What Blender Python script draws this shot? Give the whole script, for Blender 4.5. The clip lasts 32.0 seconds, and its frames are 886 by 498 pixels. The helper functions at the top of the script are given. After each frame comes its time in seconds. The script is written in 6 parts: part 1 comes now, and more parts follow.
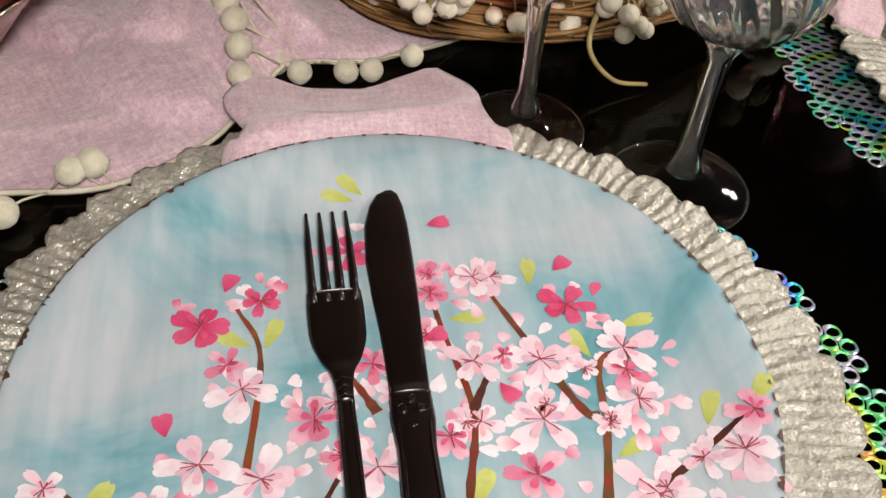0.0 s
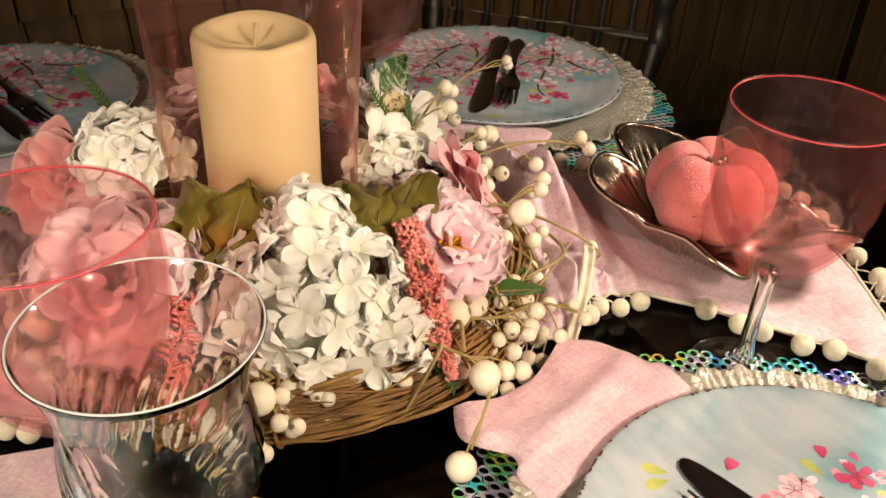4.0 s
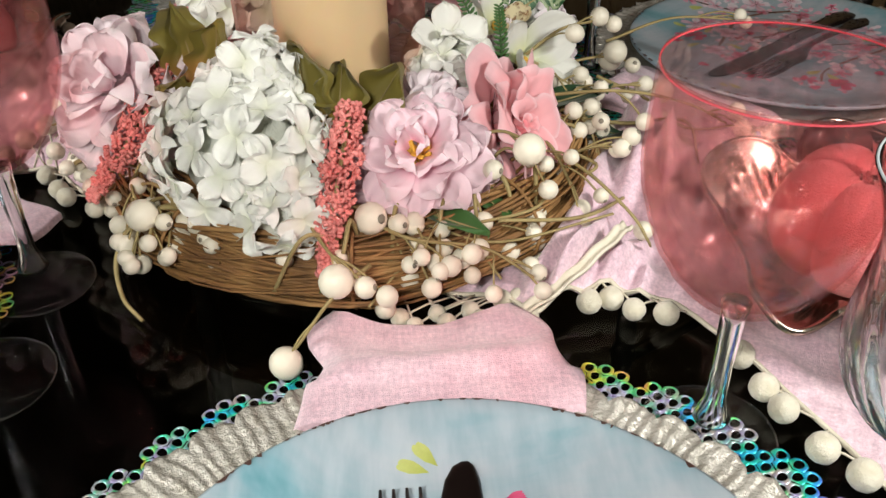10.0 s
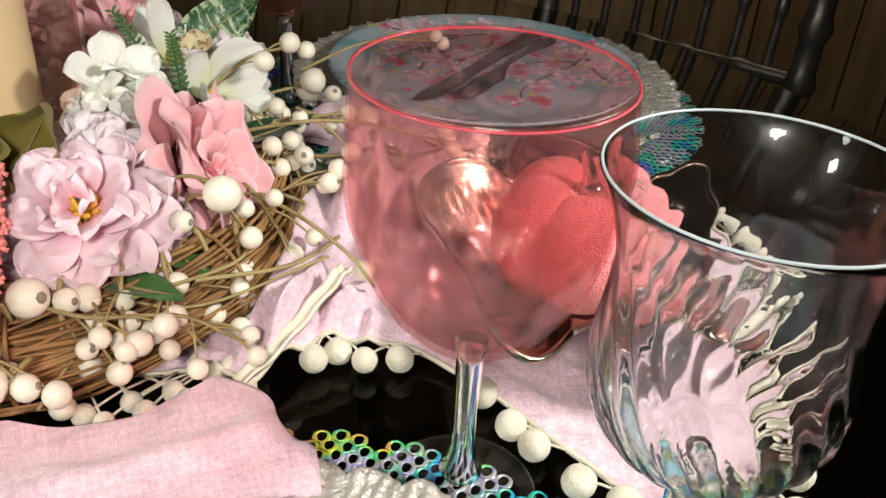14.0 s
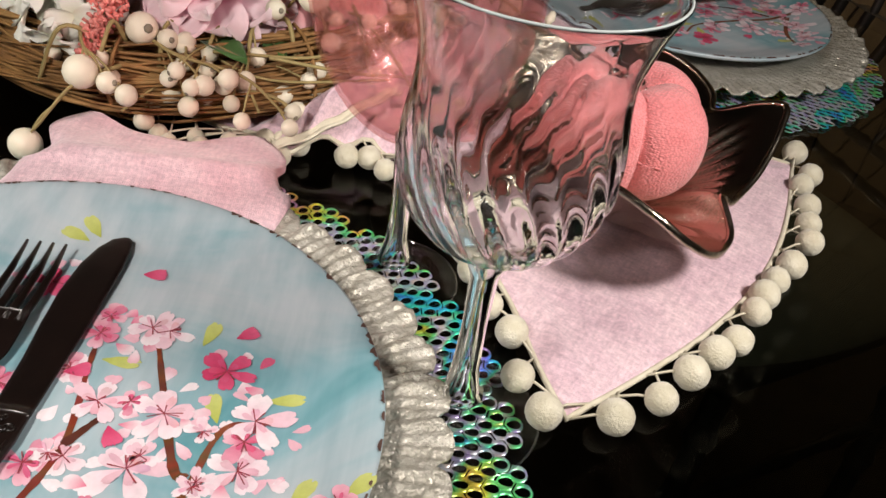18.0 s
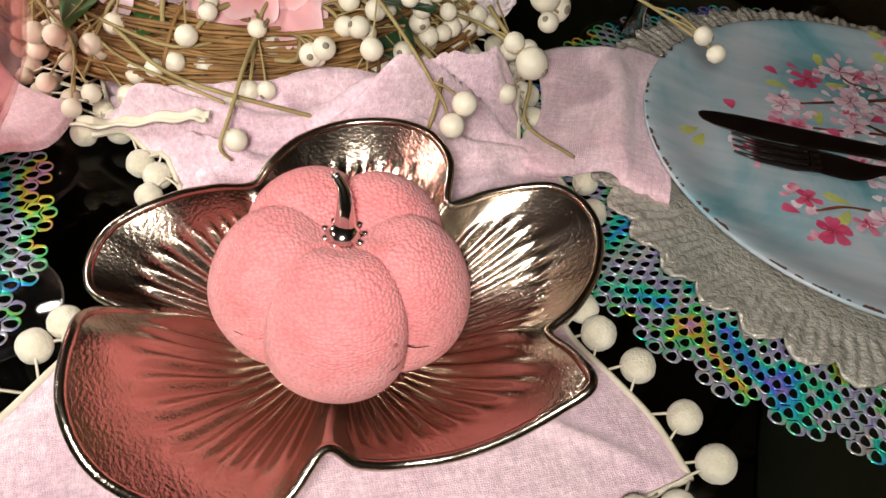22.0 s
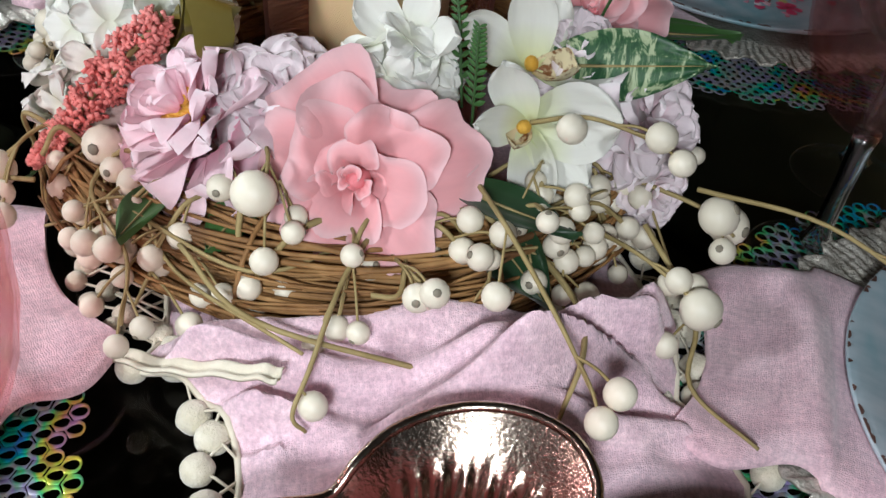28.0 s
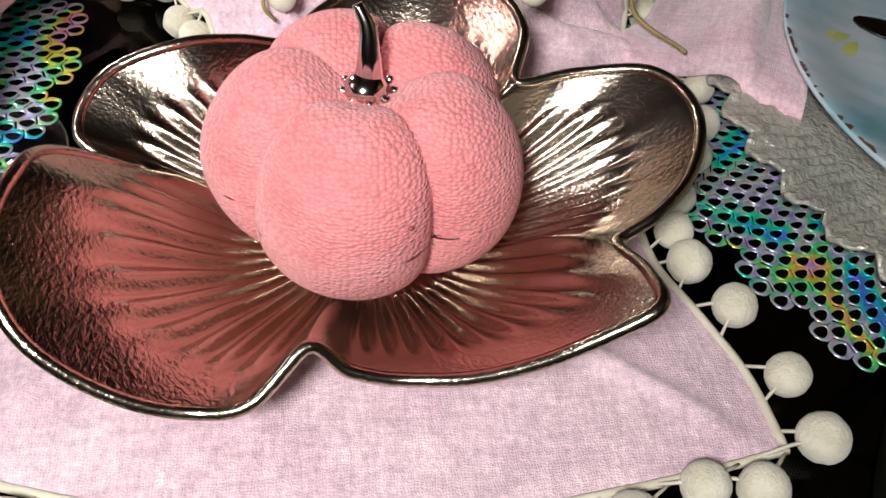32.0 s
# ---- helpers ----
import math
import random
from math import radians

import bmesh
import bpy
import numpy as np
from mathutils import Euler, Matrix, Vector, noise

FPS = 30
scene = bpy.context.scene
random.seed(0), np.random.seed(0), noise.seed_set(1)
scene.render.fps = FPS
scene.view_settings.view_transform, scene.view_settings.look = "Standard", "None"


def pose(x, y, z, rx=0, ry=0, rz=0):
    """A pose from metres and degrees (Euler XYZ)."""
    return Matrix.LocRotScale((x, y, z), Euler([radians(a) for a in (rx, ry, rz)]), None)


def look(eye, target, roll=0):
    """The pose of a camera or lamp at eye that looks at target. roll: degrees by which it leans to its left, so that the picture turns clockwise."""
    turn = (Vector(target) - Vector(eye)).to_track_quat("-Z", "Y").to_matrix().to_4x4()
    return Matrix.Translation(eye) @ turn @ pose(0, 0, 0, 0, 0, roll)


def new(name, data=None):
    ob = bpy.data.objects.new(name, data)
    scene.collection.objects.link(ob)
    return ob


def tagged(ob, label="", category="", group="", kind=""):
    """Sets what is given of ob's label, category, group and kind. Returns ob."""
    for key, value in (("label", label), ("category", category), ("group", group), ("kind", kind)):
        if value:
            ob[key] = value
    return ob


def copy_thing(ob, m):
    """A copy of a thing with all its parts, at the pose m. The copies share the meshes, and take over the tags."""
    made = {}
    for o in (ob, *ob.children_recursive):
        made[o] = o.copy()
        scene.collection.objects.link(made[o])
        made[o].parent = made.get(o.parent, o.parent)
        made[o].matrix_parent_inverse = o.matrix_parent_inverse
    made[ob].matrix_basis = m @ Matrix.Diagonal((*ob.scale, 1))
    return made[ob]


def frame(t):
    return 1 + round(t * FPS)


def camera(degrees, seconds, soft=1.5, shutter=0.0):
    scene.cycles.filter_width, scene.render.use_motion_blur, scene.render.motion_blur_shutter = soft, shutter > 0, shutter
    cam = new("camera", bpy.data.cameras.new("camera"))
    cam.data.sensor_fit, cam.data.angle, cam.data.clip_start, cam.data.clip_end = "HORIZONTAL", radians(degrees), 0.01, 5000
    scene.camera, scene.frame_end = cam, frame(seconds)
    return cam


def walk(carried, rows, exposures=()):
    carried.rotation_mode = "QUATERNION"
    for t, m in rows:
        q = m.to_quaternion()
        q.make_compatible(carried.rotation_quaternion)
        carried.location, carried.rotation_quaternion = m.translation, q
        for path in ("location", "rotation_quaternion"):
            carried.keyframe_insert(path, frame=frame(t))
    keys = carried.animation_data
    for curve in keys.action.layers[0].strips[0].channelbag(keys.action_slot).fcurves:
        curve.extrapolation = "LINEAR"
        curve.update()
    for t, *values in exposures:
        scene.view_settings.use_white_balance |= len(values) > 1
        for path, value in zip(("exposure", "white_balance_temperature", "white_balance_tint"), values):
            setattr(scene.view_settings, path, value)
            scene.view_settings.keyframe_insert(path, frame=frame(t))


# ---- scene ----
cam = camera(54.31, 32.0)
PATH = [
    (0, (-0.3648, -0.4792, 0.2919), (-0.1575, -0.1996, -0.0670), 4.11),
    (0.5, (-0.3604, -0.4757, 0.2753), (-0.1886, -0.2019, -0.1061), 4.69),
    (1, (-0.3615, -0.5004, 0.2833), (-0.2170, -0.2187, -0.1036), 1.61),
    (1.5, (-0.3294, -0.5450, 0.3169), (-0.1819, -0.2344, -0.0461), 1.25),
    (2, (-0.2753, -0.5760, 0.3322), (-0.1122, -0.2374, 0.0025), 2.31),
    (2.5, (-0.2398, -0.5918, 0.3569), (-0.0702, -0.2370, 0.0481), 3.41),
    (3, (-0.1752, -0.5739, 0.3832), (-0.0052, -0.2062, 0.0900), 3.20),
    (3.5, (-0.0993, -0.5347, 0.3939), (0.0556, -0.1496, 0.1152), 2.89),
    (5.5, (0.1057, -0.5745, 0.3736), (0.1322, -0.1601, 0.0950), 2.82),
    (6, (0.1599, -0.6214, 0.3851), (0.1654, -0.2055, 0.1075), 3.18),
    (6.5, (0.1979, -0.6164, 0.3884), (0.1759, -0.2009, 0.1110), 2.60),
    (7, (0.2452, -0.5477, 0.3818), (0.1761, -0.1373, 0.1046), 0.33),
    (7.5, (0.2713, -0.4879, 0.3687), (0.1666, -0.0883, 0.0869), -0.45),
    (8, (0.2712, -0.4767, 0.3615), (0.1353, -0.0828, 0.0853), -1.09),
    (8.5, (0.2807, -0.4831, 0.3560), (0.1117, -0.0976, 0.0862), -2.28),
    (9, (0.2791, -0.4795, 0.3544), (0.1078, -0.1003, 0.0772), -1.71),
    (9.5, (0.2923, -0.4870, 0.3335), (0.1228, -0.1096, 0.0528), -1.21),
    (10, (0.3020, -0.4907, 0.3260), (0.1333, -0.1167, 0.0401), -0.90),
    (10.5, (0.3057, -0.4997, 0.3221), (0.1414, -0.1216, 0.0392), -0.30),
    (11, (0.3093, -0.5156, 0.3146), (0.1514, -0.1343, 0.0323), 0.38),
    (11.5, (0.3195, -0.5022, 0.3009), (0.1840, -0.1134, 0.0172), 2.34),
    (12, (0.3508, -0.4726, 0.2840), (0.2245, -0.0744, 0.0092), 2.80),
    (12.5, (0.3339, -0.4513, 0.2815), (0.2439, -0.0442, 0.0054), 3.45),
    (13, (0.3153, -0.4323, 0.2852), (0.2514, -0.0189, 0.0113), 2.36),
    (13.5, (0.3096, -0.4198, 0.2997), (0.2665, 0.0008, 0.0328), 2.73),
    (14, (0.3002, -0.4348, 0.2954), (0.2745, -0.0106, 0.0319), 3.42),
    (14.5, (0.2999, -0.4436, 0.2883), (0.2652, -0.0249, 0.0172), 2.36),
    (15, (0.3031, -0.4633, 0.2767), (0.2640, -0.0501, -0.0020), 2.26),
    (15.5, (0.2952, -0.4876, 0.2707), (0.2566, -0.0819, -0.0190), 4.33),
    (17.5, (0.4104, -0.4825, 0.2598), (0.2635, -0.1069, -0.0356), 9.35),
    (18, (0.4682, -0.4681, 0.2790), (0.2951, -0.1031, -0.0157), 9.57),
    (18.5, (0.5004, -0.4164, 0.2796), (0.2869, -0.0755, -0.0175), 11.05),
    (19, (0.5258, -0.3171, 0.2946), (0.2577, -0.0407, -0.0243), 12.62),
    (19.5, (0.5542, -0.2682, 0.2771), (0.2524, -0.0402, -0.0499), 10.53),
    (20, (0.5701, -0.2256, 0.2707), (0.2760, -0.0203, -0.0777), 11.65),
    (20.5, (0.5977, -0.1750, 0.2876), (0.2956, 0.0151, -0.0626), 11.92),
    (21, (0.6176, -0.1509, 0.3081), (0.3103, 0.0329, -0.0409), 12.06),
    (21.5, (0.6014, -0.1021, 0.3142), (0.2854, 0.0709, -0.0325), 12.49),
    (22, (0.5852, -0.0648, 0.3144), (0.2568, 0.0673, -0.0387), 9.37),
    (22.5, (0.5561, -0.0456, 0.3087), (0.2218, 0.0640, -0.0466), 8.56),
    (23, (0.5191, -0.0486, 0.3186), (0.1783, 0.0346, -0.0377), 6.53),
    (23.5, (0.4982, -0.0510, 0.3165), (0.1464, 0.0205, -0.0316), 5.97),
    (24, (0.4770, -0.0489, 0.3080), (0.1194, 0.0228, -0.0340), 6.18),
    (24.5, (0.4531, -0.0500, 0.3060), (0.0914, 0.0241, -0.0312), 6.62),
    (25, (0.4232, -0.0470, 0.3065), (0.0562, 0.0283, -0.0247), 6.61),
    (25.5, (0.4038, -0.0446, 0.3067), (0.0347, 0.0285, -0.0226), 6.15),
    (27.5, (0.4262, -0.0459, 0.3086), (0.0492, 0.0342, -0.0098), 6.44),
    (28, (0.4500, -0.0483, 0.3012), (0.0783, 0.0348, -0.0227), 6.72),
    (28.5, (0.4744, -0.0469, 0.2928), (0.1127, 0.0362, -0.0423), 6.88),
    (29, (0.5009, -0.0493, 0.2802), (0.1495, 0.0310, -0.0664), 7.01),
    (29.5, (0.5167, -0.0518, 0.2693), (0.1757, 0.0272, -0.0877), 7.48),
    (30, (0.5304, -0.0528, 0.2597), (0.1974, 0.0227, -0.1055), 7.67),
    (30.5, (0.5398, -0.0533, 0.2520), (0.2135, 0.0192, -0.1198), 7.76),
    (31, (0.5506, -0.0535, 0.2478), (0.2274, 0.0148, -0.1276), 7.55),
    (31.5, (0.5619, -0.0525, 0.2444), (0.2384, 0.0135, -0.1311), 7.34),
    (32, (0.5646, -0.0240, 0.2463), (0.2385, 0.0387, -0.1275), 7.07),
]
# the clip's camera drifts in its white balance: seconds, stops, kelvin, tint
TONE = [(0.0, -0.25, 6900, 13), (1.0, -0.42, 6800, 12), (2.0, -0.12, 8200, 19), (3.0, 0.08, 9300, 22), (4.3, 0.0, 9000, 17), (6.0, -0.25, 6800, 12), (7.0, -0.2, 6800, 11), (9.0, -0.15, 6500, 9), (11.0, -0.15, 6500, 10), (12.0, -0.15, 6500, 10), (13.0, -0.1, 6800, 11), (14.0, 0.02, 6600, 10), (15.5, -0.1, 6400, 10), (18.0, -0.38, 6900, 14), (19.0, -0.3, 6600, 11), (20.0, -0.33, 6400, 10), (21.0, -0.15, 6800, 12), (22.0, -0.05, 6800, 11), (24.0, 0.12, 6200, 9), (25.5, 0.03, 6500, 9), (28.0, -0.2, 5800, 8), (29.5, -0.15, 5900, 10), (32.0, -0.1, 6300, 10)]
walk(cam, [(t, look(e, g, r)) for t, e, g, r in PATH], TONE)

# ---- world and light ----
world = bpy.data.worlds.new("world")
scene.world = world
world.use_nodes = True
world.node_tree.nodes["Background"].inputs[0].default_value = (1.0, 0.85, 0.7, 1)
world.node_tree.nodes["Background"].inputs[1].default_value = 0.006


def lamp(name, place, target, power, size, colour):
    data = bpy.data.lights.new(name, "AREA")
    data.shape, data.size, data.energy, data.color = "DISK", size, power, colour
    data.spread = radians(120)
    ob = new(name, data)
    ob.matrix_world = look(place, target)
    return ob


# fixed white stand-ins, over the near side, for the flash carried with the camera
lamp("flash_near", (0.27, -0.62, 0.44), (0.13, -0.24, 0.0), 1.5, 0.10, (1.0, 0.97, 0.92))
lamp("flash_side", (0.70, -0.14, 0.42), (0.28, -0.02, 0.0), 1.75, 0.10, (1.0, 0.97, 0.93))
lamp("flash_left", (-0.38, -0.62, 0.46), (-0.22, -0.12, 0.0), 1.9, 0.10, (1.0, 0.97, 0.93))
# added warm fill to brighten the board wall behind; no known lamp hangs there
lamp("wall_fill", (0.4, 0.95, 1.2), (0.4, 1.64, 0.15), 3.6, 0.4, (1.0, 0.80, 0.52))
scene.view_settings.exposure = 0.0


# ---- materials ----
def nodes_of(name):
    m = bpy.data.materials.new(name)
    m.use_nodes = True
    t = m.node_tree
    return m, t, t.nodes["Principled BSDF"]


def link(t, a, b):
    t.links.new(a, b)


def ramp(t, fac, stops, interp="LINEAR"):
    n = t.nodes.new("ShaderNodeValToRGB")
    n.color_ramp.interpolation = interp
    el = n.color_ramp.elements
    while len(el) < len(stops):
        el.new(0.5)
    for e, (p, c) in zip(el, stops):
        e.position, e.color = p, (*c, 1)
    link(t, fac, n.inputs[0])
    return n.outputs[0]


def coords(t, kind="Object", scale=(1, 1, 1)):
    c, m = t.nodes.new("ShaderNodeTexCoord"), t.nodes.new("ShaderNodeMapping")
    m.inputs["Scale"].default_value = scale
    link(t, c.outputs[kind], m.inputs[0])
    return m.outputs[0]


def noise_of(t, vec, scale, detail=4, rough=0.55, distort=0.0):
    n = t.nodes.new("ShaderNodeTexNoise")
    n.inputs["Scale"].default_value, n.inputs["Detail"].default_value = scale, detail
    n.inputs["Roughness"].default_value, n.inputs["Distortion"].default_value = rough, distort
    link(t, vec, n.inputs["Vector"])
    return n.outputs["Fac"]


def bump(t, height, bsdf, strength, distance, slot="Normal"):
    n = t.nodes.new("ShaderNodeBump")
    n.inputs["Strength"].default_value, n.inputs["Distance"].default_value = strength, distance
    link(t, height, n.inputs["Height"])
    link(t, n.outputs[0], bsdf.inputs[slot])
    return n


def mix(t, fac, a, b, mode="MIX"):
    n = t.nodes.new("ShaderNodeMix")
    n.data_type, n.blend_type = "RGBA", mode
    if isinstance(fac, float):
        n.inputs[0].default_value = fac
    else:
        link(t, fac, n.inputs[0])
    for i, v in ((6, a), (7, b)):
        if isinstance(v, tuple):
            n.inputs[i].default_value = (*v, 1)
        else:
            link(t, v, n.inputs[i])
    return n.outputs[2]


def surface(name, stops, scale, rough, metal=0.0, relief=0.0, relief_scale=200.0, size=0.001, stretch=(1, 1, 1), sheen=0.0, per_object=0.0, sub=0.0):
    """A grained surface: colours by broad noise, fine relief by a second one."""
    m, t, b = nodes_of(name)
    vec = coords(t, scale=stretch)
    col = ramp(t, noise_of(t, vec, scale), stops)
    if per_object:
        info = t.nodes.new("ShaderNodeObjectInfo")
        hsv = t.nodes.new("ShaderNodeHueSaturation")
        mp = t.nodes.new("ShaderNodeMapRange")
        mp.inputs[3].default_value, mp.inputs[4].default_value = 1 - per_object, 1 + per_object
        link(t, info.outputs["Random"], mp.inputs[0])
        link(t, mp.outputs[0], hsv.inputs["Value"])
        link(t, col, hsv.inputs["Color"])
        col = hsv.outputs[0]
    link(t, col, b.inputs["Base Color"])
    b.inputs["Roughness"].default_value, b.inputs["Metallic"].default_value = rough, metal
    if sheen:
        b.inputs["Sheen Weight"].default_value = sheen
    if sub:
        b.inputs["Subsurface Weight"].default_value, b.inputs["Subsurface Scale"].default_value = sub, 0.004
    if relief:
        bump(t, noise_of(t, vec, relief_scale, 3), b, relief, size)
    return m


def painted(name, rough=0.35):
    """Colour from the mesh's own colours, with fine mottling."""
    m, t, b = nodes_of(name)
    a = t.nodes.new("ShaderNodeAttribute")
    a.attribute_name = "tint"
    vec = coords(t)
    grain = ramp(t, noise_of(t, vec, 260, 4), [(0.3, (0.86, 0.86, 0.86)), (0.7, (1, 1, 1))])
    link(t, mix(t, 1.0, a.outputs["Color"], grain, "MULTIPLY"), b.inputs["Base Color"])
    b.inputs["Roughness"].default_value = rough
    return m, t, b


def thin_glass(name, tint, relief=0.0, relief_scale=60.0, size=0.002, rough=0.02, low=0.035, high=0.75, power=3.5, haze=0.0, shine=(1, 1, 1)):
    """A thin clear wall: it lets light straight through, and mirrors more towards its edges."""
    m = bpy.data.materials.new(name)
    m.use_nodes = True
    t = m.node_tree
    t.nodes.clear()
    out, mx = t.nodes.new("ShaderNodeOutputMaterial"), t.nodes.new("ShaderNodeMixShader")
    tr, gl, fr = t.nodes.new("ShaderNodeBsdfTransparent"), t.nodes.new("ShaderNodeBsdfGlossy"), t.nodes.new("ShaderNodeLayerWeight")
    pw, mp = t.nodes.new("ShaderNodeMath"), t.nodes.new("ShaderNodeMapRange")
    tr.inputs[0].default_value = (*tint, 1)
    gl.inputs["Roughness"].default_value = rough
    gl.inputs["Color"].default_value = (*shine, 1)
    fr.inputs[0].default_value = 0.5
    pw.operation, pw.inputs[1].default_value = "POWER", power
    mp.inputs[3].default_value, mp.inputs[4].default_value = low, high
    link(t, fr.outputs["Facing"], pw.inputs[0])
    link(t, pw.outputs[0], mp.inputs[0])
    link(t, mp.outputs[0], mx.inputs[0])
    link(t, tr.outputs[0], mx.inputs[1])
    gloss = gl
    if haze:
        soft, both = t.nodes.new("ShaderNodeBsdfGlossy"), t.nodes.new("ShaderNodeMixShader")
        soft.inputs["Color"].default_value = (*shine, 1)
        soft.inputs["Roughness"].default_value, both.inputs[0].default_value = 0.45, haze
        link(t, gl.outputs[0], both.inputs[1])
        link(t, soft.outputs[0], both.inputs[2])
        gloss = both
    link(t, gloss.outputs[0], mx.inputs[2])
    link(t, mx.outputs[0], out.inputs[0])
    if relief:
        n = t.nodes.new("ShaderNodeBump")
        n.inputs["Strength"].default_value, n.inputs["Distance"].default_value = relief, size
        v = t.nodes.new("ShaderNodeTexVoronoi")
        v.feature, v.inputs["Scale"].default_value = "SMOOTH_F1", relief_scale
        link(t, coords(t), v.inputs["Vector"])
        link(t, v.outputs["Distance"], n.inputs["Height"])
        link(t, n.outputs[0], gl.inputs["Normal"])
        if haze:
            link(t, n.outputs[0], soft.inputs["Normal"])
    return m


def cast_glass(name, colour, ior, straight, haze, soft, glint, relief=0.0, relief_scale=90.0):
    """Moulded glass: partly bending, partly clear, with a soft sheen and sharp glints where it is lit."""
    m, t, b = nodes_of(name)
    b.inputs["Base Color"].default_value = (*colour, 1)
    b.inputs["Transmission Weight"].default_value, b.inputs["Roughness"].default_value, b.inputs["IOR"].default_value = 1.0, 0.01, ior
    clear = t.nodes.new("ShaderNodeBsdfTransparent")
    clear.inputs[0].default_value = (*colour, 1)
    shines = []
    for rough, tone in ((soft, tuple(0.35 + 0.65 * c for c in colour)), (0.035, (1, 1, 1))):
        g = t.nodes.new("ShaderNodeBsdfGlossy")
        g.inputs["Roughness"].default_value, g.inputs["Color"].default_value = rough, (*tone, 1)
        shines.append(g)
    last = b.outputs[0]
    for weight, layer in ((straight, clear), (haze, shines[0]), (glint, shines[1])):
        mx = t.nodes.new("ShaderNodeMixShader")
        mx.inputs[0].default_value = weight
        link(t, last, mx.inputs[1])
        link(t, layer.outputs[0], mx.inputs[2])
        last = mx.outputs[0]
    link(t, last, t.nodes["Material Output"].inputs[0])
    if relief:
        v = t.nodes.new("ShaderNodeTexVoronoi")
        v.feature, v.inputs["Scale"].default_value = "SMOOTH_F1", relief_scale
        link(t, coords(t), v.inputs["Vector"])
        n = bump(t, v.outputs["Distance"], b, relief, 0.003)
        for g in shines:
            link(t, n.outputs[0], g.inputs["Normal"])
    return m


def woven(name, light, dark, thread, broad, sheen, nap=0.0):
    """Cloth with a visible weave and a soft nap."""
    m, t, b = nodes_of(name)
    vec = coords(t)
    col = ramp(t, noise_of(t, vec, broad, 5, 0.65), [(0.32, dark), (0.7, light)])
    w1, w2 = t.nodes.new("ShaderNodeTexWave"), t.nodes.new("ShaderNodeTexWave")
    for w, d in ((w1, "X"), (w2, "Y")):
        w.bands_direction = d
        w.inputs["Scale"].default_value, w.inputs["Distortion"].default_value, w.inputs["Detail"].default_value = thread, 9.0, 3
        w.inputs["Detail Scale"].default_value = 1.5
        link(t, vec, w.inputs[0])
    add = t.nodes.new("ShaderNodeMath")
    link(t, w1.outputs["Fac"], add.inputs[0])
    link(t, w2.outputs["Fac"], add.inputs[1])
    fleck = ramp(t, noise_of(t, vec, 520, 3, 0.7), [(0.36, (0.84, 0.83, 0.86)), (0.64, (1.06, 1.06, 1.06))])
    # slubs: thicker threads that run both ways
    for stretch in ((70, 480, 300), (480, 70, 300)):
        slub = ramp(t, noise_of(t, coords(t, scale=stretch), 1.0, 3, 0.6), [(0.34, (0.86, 0.84, 0.86)), (0.62, (1.04, 1.04, 1.04))])
        fleck = mix(t, 0.8, fleck, slub, "MULTIPLY")
    if nap > 3:
        lie = ramp(t, noise_of(t, vec, 150, 5, 0.72, 0.6), [(0.36, (0.86, 0.81, 0.84)), (0.60, (1.06, 1.06, 1.06))])
        fleck = mix(t, 0.85, fleck, lie, "MULTIPLY")
    link(t, mix(t, 1.0, col, fleck, "MULTIPLY"), b.inputs["Base Color"])
    b.inputs["Roughness"].default_value, b.inputs["Sheen Weight"].default_value, b.inputs["Sheen Roughness"].default_value = 0.85, sheen, 0.4
    height = add.outputs[0]
    if nap:
        # crushed pile: short tufts that lie unevenly
        tuft, more = t.nodes.new("ShaderNodeMath"), t.nodes.new("ShaderNodeMath")
        tuft.operation, tuft.inputs[1].default_value = "MULTIPLY", nap
        link(t, noise_of(t, vec, 210, 4, 0.65, 0.4), tuft.inputs[0])
        link(t, tuft.outputs[0], more.inputs[0])
        link(t, height, more.inputs[1])
        height = more.outputs[0]
    bump(t, height, b, 0.4, 0.0004)
    return m


def foil(name):
    """Holographic silver foil: rainbow patches over grey metal."""
    m, t, b = nodes_of(name)
    vec = coords(t)
    n1 = noise_of(t, vec, 17, 3, 0.62, 0.8)
    hue = ramp(t, n1, [(0.30, (0.50, 0.34, 0.88)), (0.36, (0.12, 0.26, 0.92)), (0.41, (0.03, 0.60, 0.86)), (0.45, (0.04, 0.80, 0.46)), (0.49, (0.58, 0.60, 0.66)), (0.54, (0.56, 0.52, 0.72)), (0.58, (0.10, 0.82, 0.30)), (0.62, (0.72, 0.80, 0.10)), (0.66, (0.95, 0.50, 0.14)), (0.72, (0.66, 0.36, 0.84))])
    fringe = ramp(t, noise_of(t, vec, 210, 1), [(0.36, (0.72, 0.55, 0.95)), (0.45, (0.95, 0.98, 1.0)), (0.55, (0.95, 1.0, 0.98)), (0.64, (1.0, 0.86, 0.60))])
    hue = mix(t, 0.75, hue, fringe, "MULTIPLY")
    grain = ramp(t, noise_of(t, vec, 260, 2), [(0.35, (0.75, 0.78, 0.78)), (0.65, (1, 1, 1))])
    link(t, mix(t, 1.0, hue, grain, "MULTIPLY"), b.inputs["Base Color"])
    b.inputs["Metallic"].default_value, b.inputs["Roughness"].default_value = 0.45, 0.28
    bump(t, noise_of(t, vec, 500, 2), b, 0.3, 0.0004)
    return m


